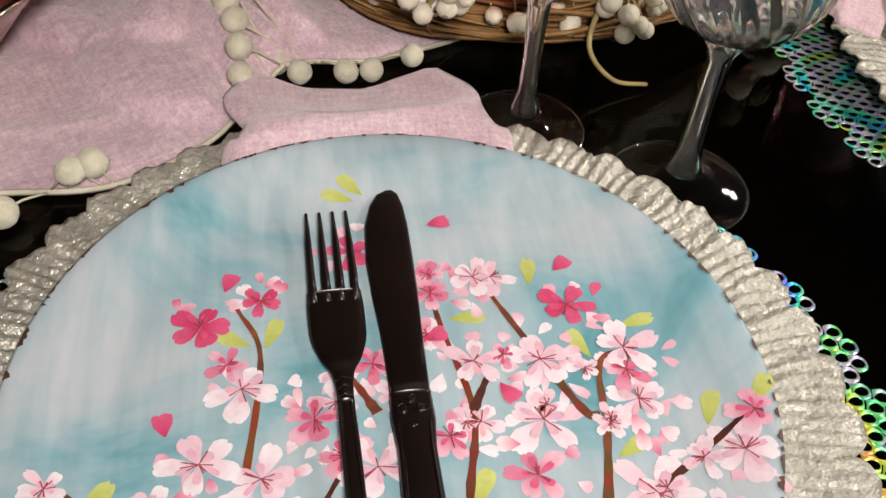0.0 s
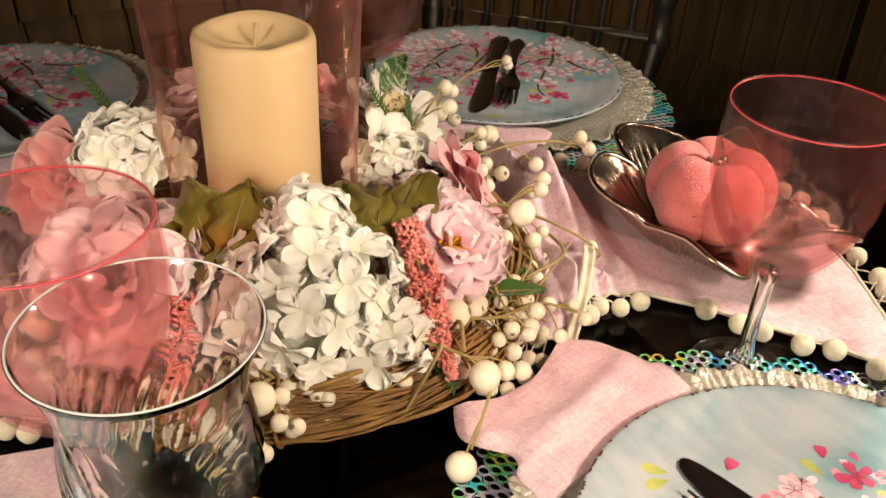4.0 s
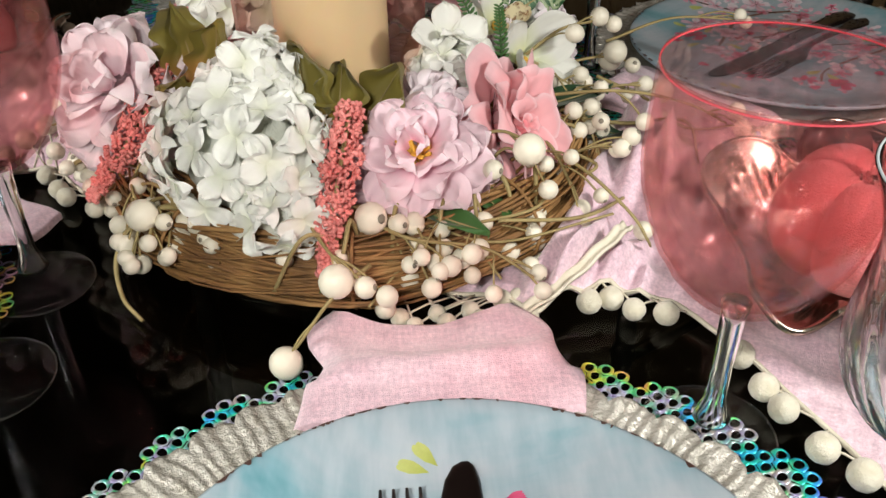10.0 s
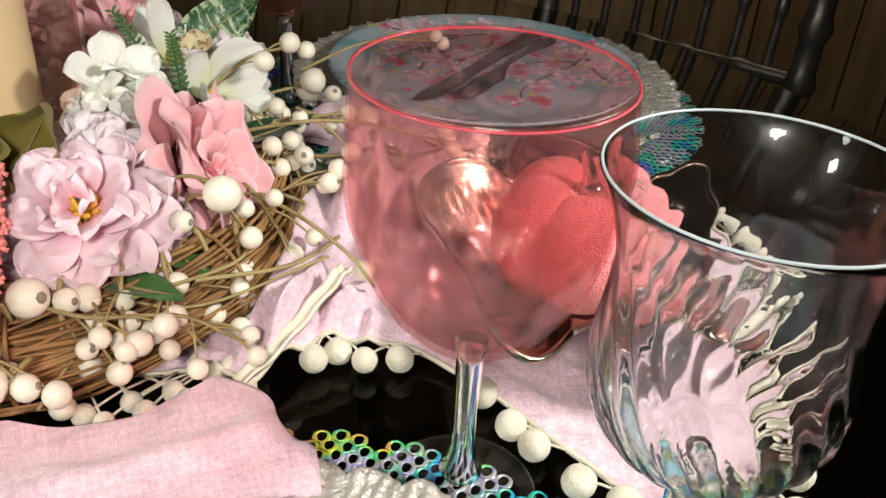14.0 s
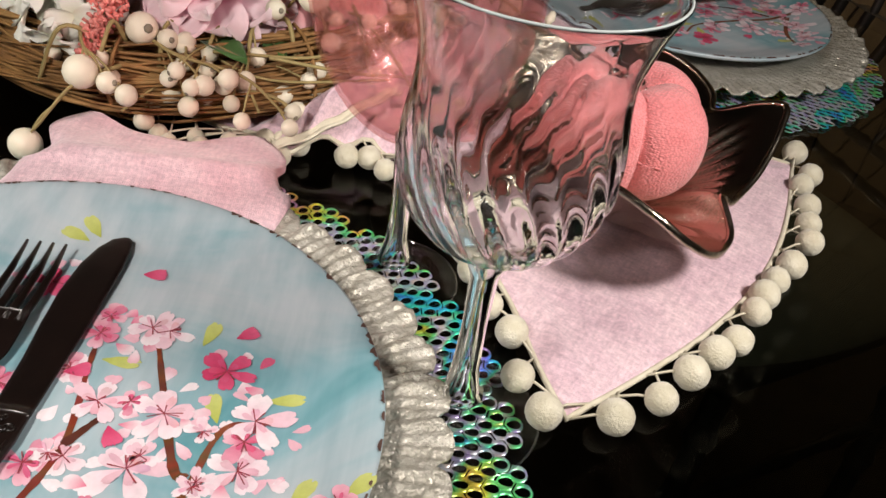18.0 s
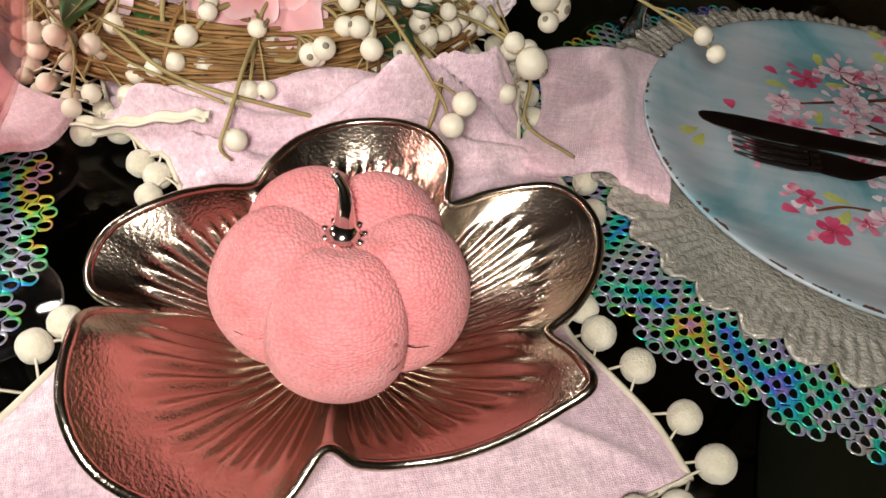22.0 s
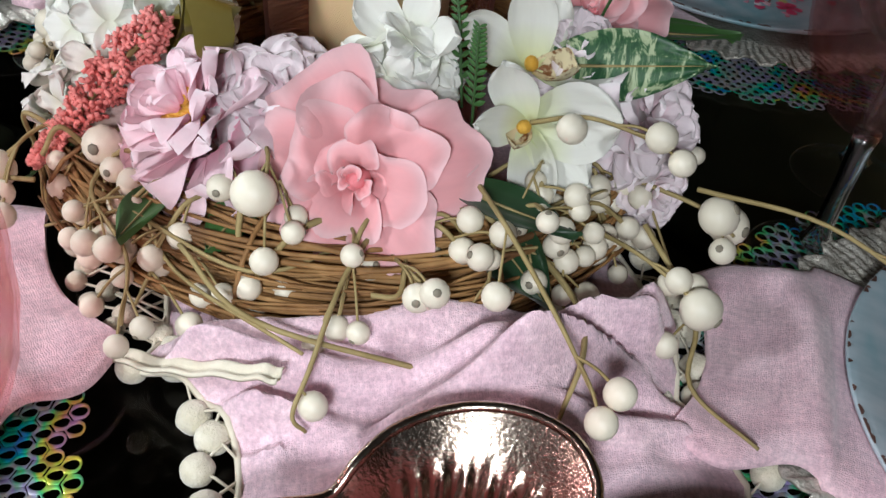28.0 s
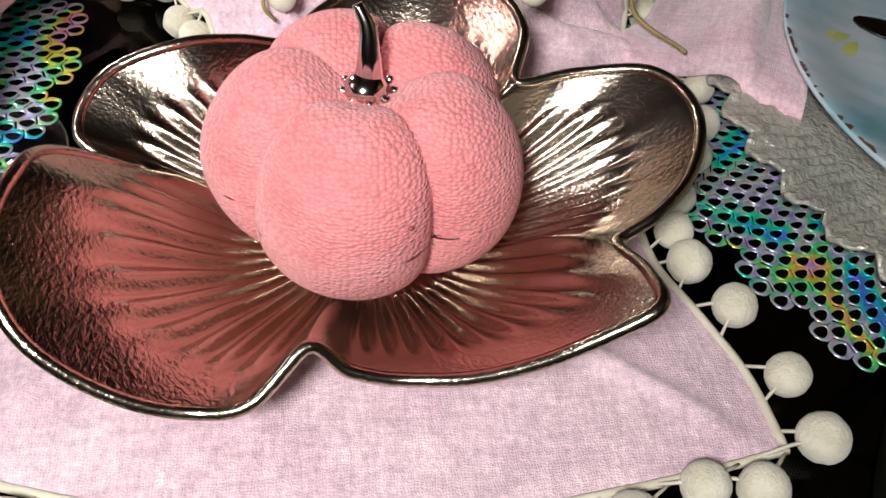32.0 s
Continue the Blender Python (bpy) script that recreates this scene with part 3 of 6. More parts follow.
runner = thing("table_runner", Matrix(), "pink crushed velvet table runner with cream pompom trim", "table runner")
part("cloth", mesh_of("cloth", solid(sheet(261, 91, cloth), 0, 0.0022), M_VELVET, True, 80), None, runner, "rumpled pink velvet cloth")
trim = [Vector(cloth(i / 120, 0)) for i in range(121)], [Vector(cloth(1, i / 40)) for i in range(41)], [Vector(cloth(1 - i / 120, 1)) for i in range(121)], [Vector(cloth(0, 1 - i / 40)) for i in range(41)]
ring = [p for side in trim for p in side[:-1]]
part("cord", tube([(p.x, p.y, max(p.z, 0.004)) for p in ring + ring[:1]], 0.0016, 6), M_CORD, runner, "thin cream woven cord")


def pom_mesh(seed):
    noise_at = Vector((seed * 3.7, 1.3, seed))
    bm = bmesh.new()
    bmesh.ops.create_icosphere(bm, subdivisions=4, radius=0.0082)
    for v in bm.verts:
        n = v.co.normalized()
        v.co = n * (0.0082 + 0.0004 * noise.noise(n * 1.3 + noise_at) + 0.0003 * noise.noise(n * 16 + noise_at))
    bm.verts.index_update()
    g = [tuple(v.co) for v in bm.verts], [tuple(v.index for v in f.verts) for f in bm.faces]
    bm.free()
    return mesh_of("pompom", g, M_POM)


poms = [pom_mesh(s) for s in range(4)]
rnd = random.Random(5)
threads = []


def pompom(x, y, z, size):
    """A wool ball on two threads that run to the nearest stretch of trim."""
    c = Vector((x, y, z))
    k = min(range(len(ring)), key=lambda i: (ring[i] - c).length)
    part("pompom", poms[len(threads) // 2 % 4], None, runner, m=Matrix.Translation(c) @ pose(0, 0, 0, rnd.uniform(0, 360), rnd.uniform(0, 360), 0) @ Matrix.Scale(size, 4))
    for s in (-2, 2):
        p = ring[(k + s) % len(ring)]
        threads.append(tube([p, p.lerp(c, 0.55) + Vector((0, 0, 0.002)), c], 0.0007, 4))


for x, y in POM_SPOTS:
    pompom(x, y, 0.0088, rnd.uniform(0.94, 1.06) * (1.0 if abs(x) > 0.27 else 0.86))
for x, y in POM_SMALL:
    pompom(x, y, 0.0090, rnd.uniform(0.58, 0.72))
for x, y, z in POM_TOPS:
    pompom(x, y, max(z, fold_height(x, y) + 0.0105), rnd.uniform(0.82, 0.94))
# the far side and the far end, spaced evenly along the trim
walked, last, due = 0.0, ring[0], 0.0
for p in ring[1:]:
    walked += (p - last).length
    if walked >= due and (p.x < -0.405 or (p.y > 0.05 and p.x < 0.35)) and math.hypot(p.x, p.y) > 0.15:
        d = (p - last).normalized()
        pompom(p.x + 0.0115 * d.y, p.y - 0.0115 * d.x, 0.0086, rnd.uniform(0.86, 1.04))
        due = walked + rnd.choice((0.0185, 0.0205, 0.0235, 0.026))
    last = p
tagged(part("trim_threads", joined(threads), M_CORD, runner, "fine cream threads that hold the pompoms"), kind="stuff")




def ribbon(points, name="ribbon"):
    """A folded band of woven trim lying on the cloth."""
    line = smooth_line(points, 8)

    def net(u, v):
        i = round(u * (len(line) - 1))
        d = (line[min(i + 1, len(line) - 1)] - line[max(i - 1, 0)]).normalized()
        w = d.cross(Vector((0, 0, 1))).normalized()
        p = line[i] + w * (v - 0.5) * 0.009 + Vector((0, 0, 0.0015 * math.sin(v * 9) + 0.001 * math.sin(u * 25)))
        return p.x, p.y, p.z

    part(name, solid(sheet(len(line), 9, net), 0, 0.0012), M_CORD, runner, "cream woven trim band")


ribbon([(0.186, -0.124, 0.016), (0.200, -0.104, 0.024), (0.212, -0.085, 0.034), (0.222, -0.066, 0.042), (0.226, -0.056, 0.044)])

# ---- place settings ----
def plate_z(r):
    s = min(max((r - 0.098) / 0.042, 0.0), 1.0)
    return 0.0225 + 0.0088 * s * s * (3 - 2 * s) * (0.6 + 0.4 * s)


def plate_body_material():
    m, t, b = nodes_of("watercolour_glaze")
    vec = coords(t)
    wash = ramp(t, noise_of(t, coords(t, scale=(0.8, 1.2, 1)), 9, 5, 0.6, 0.6), [(0.34, (0.08, 0.30, 0.34)), (0.42, (0.25, 0.45, 0.51)), (0.50, (0.42, 0.53, 0.58)), (0.60, (0.52, 0.57, 0.61)), (0.72, (0.57, 0.59, 0.65))])
    brush = ramp(t, noise_of(t, coords(t, scale=(1.0, 0.12, 1)), 120, 3), [(0.33, (0.78, 0.85, 0.87)), (0.67, (1, 1, 1))])
    link(t, mix(t, 1.0, wash, brush, "MULTIPLY"), b.inputs["Base Color"])
    b.inputs["Roughness"].default_value = 0.33
    bump(t, noise_of(t, vec, 25, 2), b, 0.05, 0.001)
    return m


M_GLAZE = plate_body_material()
M_FLECK = surface("brown_rim_fleck", [(0.3, (0.06, 0.03, 0.025)), (0.7, (0.12, 0.06, 0.045))], 200, 0.5)
# blossoms on the plate: place across and along, size, and how deep a pink
BLOSSOMS = [(-73, 36, 14, 2), (-50, 47, 10, 2), (-57, 5, 15, 0), (-31, -11, 13, 1), (-50, -33, 14, 0), (-71, -25, 15, 0), (-87, -40, 11, 0), (-110, -52, 14, 0), (-84, -74, 16, 0), (-45, -53, 13, 1), (-22, -65, 12, 1), (-50, -83, 14, 1), (-30, -95, 13, 0), (19, 44, 11, 1), (38, 51, 12, 0), (74, 32, 13, 2), (31, 8, 14, 0), (57, 6, 15, 0), (91, 8, 15, 0), (90, -16, 14, 0), (52, -21, 17, 0), (17, -24, 12, 1)]
BLOSSOMS += [(45, -43, 12, 1), (85, -55, 17, 0), (119, -45, 15, 0), (103, -67, 12, 0), (80, -78, 15, 0), (41, -73, 13, 0), (-10, -33, 14, 0), (-8, 11, 10, 1), (17, -77, 12, 1), (-12, 71, 11, 2), (34, -88, 12, 1), (15, 23, 9, 1), (60, -103, 13, 0), (-62, -105, 13, 0), (10, -108, 12, 1), (100, 96, 0, 0)]
BUDS = [(-64, 53, 70, 2), (-83, -13, 100, 2), (73, 51, 40, 2), (23, 84, 10, 2), (-122, -46, 160, 1), (-9, -49, -80, 2), (13, 20, 20, 2), (39, -3, -60, 2)]
LEAVES = [(-8, 111, 130), (-14, 105, 160), (-46, 29, 70), (-59, 28, 150), (-104, -36, 60), (-72, -66, 70), (62, 51, 80), (99, 20, 10), (75, 11, 110), (114, -26, 65), (133, -23, 50), (31, 30, 0), (81, -36, 30), (24, -46, 60), (27, -61, 10), (-44, -72, 15)]
BOUGHS = [[(16, -111), (12, -90), (20, -48), (27, -14), (21, 26), (19, 44)], [(27, -14), (36, 2)], [(48, -90), (63, -66), (74, -29), (80, 2), (95, 7)], [(73, -22), (67, -17), (52, 20), (41, 48)], [(56, -76), (80, -57), (106, -42), (126, -30)]]
BOUGHS2 = [[(-63, -105), (-61, -89), (-61, -57), (-55, -29), (-50, 20), (-59, 44)], [(-65, -85), (-90, -52), (-113, -33)], [(-57, -69), (-35, -52), (-24, -36)], [(39, -88), (28, -70), (26, -50)], [(-8, -11), (-16, 5)]]
PINKS = {0: ((0.93, 0.83, 0.88), (0.86, 0.54, 0.64)), 1: ((0.86, 0.50, 0.60), (0.72, 0.16, 0.28)), 2: ((0.78, 0.13, 0.26), (0.62, 0.04, 0.13))}


def plate_painting():
    rnd = random.Random(11)
    vs, fs, cs = [], [], []

    def dab(points, colours, lift):
        k = len(vs)
        for (x, y), c in zip(points, colours):
            vs.append((x, y, plate_z(math.hypot(x, y)) + lift))
            cs.append((*c, 1))
        return k

    def petal(cx, cy, ang, length, width, outer, inner, lift):
        ca, sa = math.cos(ang), math.sin(ang)
        spine = [(0.04, 0.06), (0.18, 0.34), (0.38, 0.70), (0.57, 0.94), (0.74, 1.0), (0.87, 0.86), (0.96, 0.58), (1.0, 0.24)]
        lean = rnd.uniform(-0.18, 0.18)
        pts, cols = [], []
        for s, w in spine:
            for side in (-1, 0, 1):
                lx, ly = s * length * (1 + rnd.uniform(-0.03, 0.03) - (0.07 if s > 0.95 and side == 0 else 0)), (side * w * (1 + rnd.uniform(-0.09, 0.09)) + lean * math.sin(math.pi * s)) * width
                pts.append((cx + lx * ca - ly * sa, cy + lx * sa + ly * ca))
                f = min(1, s * 1.25) * (1 if side else 0.85)
                cols.append(tuple(i + (o - i) * f for i, o in zip(inner, outer)))
        k = dab(pts, cols, lift)
        for r in range(len(spine) - 1):
            for q in (0, 1):
                fs.append((k + r * 3 + q, k + r * 3 + q + 1, k + r * 3 + q + 4, k + r * 3 + q + 3))

    def stroke(points, w0, w1, colour, lift):
        line = smooth_line([(x / 1000, y / 1000, 0) for x, y in points], 8)
        pts, cols, n = [], [], len(line)
        for i, p in enumerate(line):
            d = (line[min(i + 1, n - 1)] - line[max(i - 1, 0)]).normalized()
            w = (w0 + (w1 - w0) * i / n) * rnd.uniform(0.8, 1.2)
            c = tuple(v * rnd.uniform(0.6, 1.3) for v in colour)
            pts += [(p.x - d.y * w, p.y + d.x * w), (p.x + d.y * w, p.y - d.x * w)]
            cols += [c, c]
        k = dab(pts, cols, lift)
        for i in range(n - 1):
            fs.append((k + 2 * i, k + 2 * i + 1, k + 2 * i + 3, k + 2 * i + 2))

    for i, b in enumerate(BOUGHS + BOUGHS2):
        stroke(b, 0.0021, 0.0008, ((0.20, 0.055, 0.030), (0.10, 0.028, 0.020), (0.24, 0.07, 0.035))[i % 3], 0.00032 + 0.000004 * i)
    for x, y, a in LEAVES:
        petal(x / 1000 - 0.007 * math.cos(radians(a)), y / 1000 - 0.007 * math.sin(radians(a)), radians(a), 0.016, 0.0034, (0.62, 0.66, 0.22), (0.45, 0.50, 0.10), 0.0002)
    more = []
    for b in BOUGHS + BOUGHS2:
        for x, y in b:
            if rnd.random() < 0.9:
                more.append((x + rnd.uniform(-13, 13), y + rnd.uniform(-12, 12), rnd.uniform(7, 11), rnd.choice((0, 0, 0, 1, 1))))
    for n in range(200):
        x, y, size, deep = rnd.choice(BLOSSOMS[:-1])
        a, r = rnd.uniform(0, 6.28), size * rnd.uniform(0.4, 1.15)
        petal((x + r * math.cos(a)) / 1000, (y + r * math.sin(a)) / 1000, a + rnd.uniform(-0.9, 0.9), rnd.uniform(0.005, 0.010), rnd.uniform(0.0016, 0.0036), PINKS[rnd.choice((0, 1, 1, deep))][0], PINKS[rnd.choice((0, 1, 2))][0], 0.00021 + 0.0000005 * n)
    for n, (x, y, size, deep) in enumerate(more + BLOSSOMS):
        if not size:
            continue
        outer, inner = PINKS[deep]
        size *= 0.96
        turn = rnd.uniform(0, 6.28)
        for k in range(5):
            shade = rnd.choice((-0.15, -0.1, 0.0, 0.15, 0.45, 0.75))
            petal(x / 1000, y / 1000, turn + k * 1.2566 + rnd.uniform(-0.2, 0.2), size / 1000 * rnd.uniform(0.72, 1.12), size / 1000 * rnd.uniform(0.22, 0.34), tuple(min(1, o + (i - o) * shade) for o, i in zip(outer, inner)), inner, 0.00022 + 0.000003 * ((n * 5 + k) % 130))
        for k in range(5):
            petal(x / 1000, y / 1000, turn + k * 1.2566 + rnd.uniform(-0.35, 0.35), size / 1000 * rnd.uniform(0.40, 0.68), size / 1000 * rnd.uniform(0.07, 0.14), tuple(c * rnd.uniform(0.85, 1.0) for c in PINKS[min(deep + 1, 2)][0]), inner, 0.00062 + 0.000003 * k)
        for k in range(7):
            a = rnd.uniform(0, 6.28)
            r = size / 1000 * rnd.uniform(0.25, 0.5)
            x1, y1 = x + 1000 * r * math.cos(a), y + 1000 * r * math.sin(a)
            stroke([(x, y), ((x + x1) / 2, (y + y1) / 2), (x1, y1)], 0.00018, 0.00028, (0.36, 0.06, 0.08), 0.00068 + 0.000004 * k)
    for x, y, a, deep in BUDS:
        for lift, s in ((0.00066, -0.22), (0.00070, 0.0), (0.00074, 0.25)):
            petal(x / 1000, y / 1000, radians(a) + s, 0.0105, 0.0019, PINKS[deep][0], PINKS[deep][1], lift)
    me = mesh_of("blossom_painting", (vs, fs), M_PAINT, False)
    at = me.color_attributes.new("tint", "FLOAT_COLOR", "POINT")
    at.data.foreach_set("color", [v for c in cs for v in c])
    return me


def plate_at(m, src=None):
    if src:
        return copy_thing(src, m)
    p = thing("dinner_plate", m, "pale blue watercolour plate painted with pink cherry blossom", "plate", "dinner plates")
    prof = [(0.0001, plate_z(0))] + [(r, plate_z(r)) for r in np.linspace(0.03, 0.139, 26)]
    prof += [(0.1403, plate_z(0.14) - 0.0004), (0.1403, plate_z(0.14) - 0.002), (0.138, plate_z(0.138) - 0.0036), (0.118, 0.0212), (0.09, 0.0172), (0.085, 0.0155), (0.08, 0.0155), (0.078, 0.018), (0.0001, 0.018)]
    part("plate_body", lathe(prof, 96), M_GLAZE, p)
    part("blossom_painting", plate_painting(), None, p, "pink blossoms and brown branches in brushed paint")
    rnd = random.Random(3)
    bits = []
    for k in range(150):
        a, w, d = rnd.uniform(0, 6.283), rnd.uniform(0.001, 0.006), rnd.uniform(0.0008, 0.0035)
        n = 4
        vs = []
        for i in range(n):
            aa = a + w / 0.14 * (i / (n - 1) - 0.5)
            r1 = 0.1398 - d * (1 - abs(2 * i / (n - 1) - 1)) * rnd.uniform(0.5, 1) - 0.0004
            vs += [(0.1400 * math.cos(aa), 0.1400 * math.sin(aa), plate_z(0.14) + 0.0002), (r1 * math.cos(aa), r1 * math.sin(aa), plate_z(r1) + 0.0006)]
        bits.append((vs, [(2 * i, 2 * i + 1, 2 * i + 3, 2 * i + 2) for i in range(n - 1)]))
    tagged(part("worn_edge", joined(bits), M_FLECK, p, "dark brown worn flecks along the rim", False), kind="stuff")
    return p


def charger_at(m, src=None):
    if src:
        return copy_thing(src, m)
    c = thing("charger_plate", m, "silver charger plate with a crimped scalloped edge", "charger plate", "charger plates")
    rows = [0.0005, 0.06, 0.11, 0.135, 0.141] + list(np.linspace(0.146, 0.1715, 16))
    wob = [random.Random(9).uniform(-1, 1) for _ in range(66)]

    def top(u, v):
        r = rows[round(v * (len(rows) - 1))]
        a = 2 * math.pi * u
        s = min(max((r - 0.139) / 0.008, 0), 1)
        o = min(max((r - 0.148) / 0.0235, 0), 1)
        scallop = abs(math.sin(a * 22))
        z = 0.0138 + 0.0030 * min(max((r - 0.110) / 0.03, 0), 1) + 0.0035 * s * o
        z += s * (0.0006 * math.sin(a * 154 + 1.4 * math.sin(a * 7) + 3 * noise.noise((math.cos(a) * 9, math.sin(a) * 9, r * 60))) * (1 + 0.7 * math.sin(r * 1500 + 3 * noise.noise((math.cos(a) * 25, math.sin(a) * 25, 1)))) + 0.0010 * noise.noise((math.cos(a) * 30, math.sin(a) * 30, r * 160)))
        z -= 0.0012 * o ** 4
        r += o * o * (0.0078 * scallop ** 0.8 - 0.0026 + 0.0012 * noise.noise((math.cos(a) * 14, math.sin(a) * 14, 3)))
        z += 0.0016 * o * o * math.cos(a * 44 + 1)
        return r * math.cos(a), r * math.sin(a), z

    part("charger_body", solid(sheet(1584, len(rows), top, True), 0, 0.0016), M_CHARGER, c)
    part("foot_ring", lathe([(0.10, 0.0022), (0.106, 0.0022), (0.106, 0.0124), (0.10, 0.0124), (0.10, 0.0022)], 64), M_CHARGER, c)
    return c


def placemat_at(m, src=None):
    if src:
        return copy_thing(src, m)
    c = thing("lace_placemat", m, "round openwork placemat of holographic silver foil", "placemat", "lace placemats")
    n, seg, rows, pitch = 140, 12, 11, 0.0058
    hexagon = [(0, 0.667), (0.25, 0.5), (0.5, 0.333), (0.5, 0), (0.5, -0.333), (0.25, -0.5), (0, -0.667), (-0.25, -0.5), (-0.5, -0.333), (-0.5, 0), (-0.5, 0.333), (-0.25, 0.5)]
    for row in range(rows):
        vs, fs = [], []
        for k in range(n):
            a0 = 2 * math.pi * (k + 0.5 * (row % 2)) / n
            wave = 0.5 + 0.5 * math.cos(a0 * 35)
            if (row == rows - 1 and wave < 0.42) or (row == rows - 2 and wave < 0.06):
                continue
            open_edge = row == rows - 1 or (row == rows - 2 and wave < 0.42)
            base = len(vs)
            for j in range(seg):
                q = 2 * math.pi * j / seg
                hx, hy = hexagon[j]
                wide = 0.26 + 0.08 * row / rows
                drop = (wide * math.sin(q) * (0.80 + 0.20 * math.cos(q)), 0.54 * math.cos(q) + 0.02)
                if open_edge and hy > 0.2:
                    hx, hy = 0.52 * math.sin(q), 0.66 * math.cos(q) + 0.06
                mid = (0.5 * (hx + drop[0]), 0.5 * (hy + drop[1]))
                for (px_, py_), z in (((hx, hy), 0.0012), (mid, 0.0019), (drop, 0.0011)):
                    r = 0.1385 + pitch * (row + py_) * (1 + 0.06 * wave * row / rows)
                    a = a0 + 2 * math.pi * px_ / n
                    vs.append((r * math.cos(a), r * math.sin(a), z))
            for j in range(seg):
                i = (j + 1) % seg
                for t in (0, 1):
                    fs.append((base + 3 * j + t, base + 3 * i + t, base + 3 * i + t + 1, base + 3 * j + t + 1))
        tagged(part("lace_row", (vs, fs), M_FOIL, c, "row of drop-shaped cut-outs in rainbow silver foil"), kind="stuff")
    part("lace_centre", lathe([(0.0001, 0.0020), (0.128, 0.0020), (0.137, 0.0018), (0.137, 0.0006), (0.0001, 0.0006)], 72), M_FOIL, c)
    return c


def napkin_at(m, src=None):
    if src:
        return copy_thing(src, m)
    c = thing("napkin", m, "folded rose-pink linen napkin tucked under a plate", "napkin", "napkins")

    def net(u, v):
        s = (u - 0.5) * 2
        half = 0.071 - 0.017 * max(0, (v - 0.25)) / 0.75 + 0.006 * math.sin(v * 9 + 1) * (v > 0.3)
        y = 0.118 + (0.088 - 0.013 * (1 - s * s)) * v
        x = s * half + 0.004 * math.sin(v * 5)
        over = 0.0162 + 0.002 * math.sin(v * 4)
        fall = min(max((v - 0.55) / 0.45, 0), 1)
        z = over + 0.007 * math.exp(-((v - 0.42 - 0.05 * s) / 0.12) ** 2) * (1 - s * s * 0.5) * (v > 0.05) - 0.006 * fall
        z += 0.007 * fall * (abs(s) ** 1.5) + 0.0016 * noise.noise((s * 3, v * 4, 1.5))
        z -= 0.004 * max(0, abs(s) - 0.85) / 0.15
        if v < 0.28:
            z = min(z, 0.0150 + 0.012 * v)
        return x, y, z

    part("folded_cloth", mesh_of("folded_cloth", solid(sheet(49, 41, net), 0, 0.0042), M_LINEN, True, 80), None, c)
    return c


def scrolls(parent, spots):
    """Small raised scrolls on a handle: x, y, height and size."""
    ring = mesh_of("scroll", tube([(0.0016 * math.cos(a) * (1 - a * 0.05), 0.0024 * math.sin(a) * (1 - a * 0.05), 0) for a in np.linspace(0, 7.4, 15)], 0.00045, 6), M_CUTLERY)
    for k, (x, y, z, size) in enumerate(spots):
        part("scroll", ring, None, parent, m=pose(x, y, z, 0, 0, 70 * k) @ Matrix.Scale(size, 4))


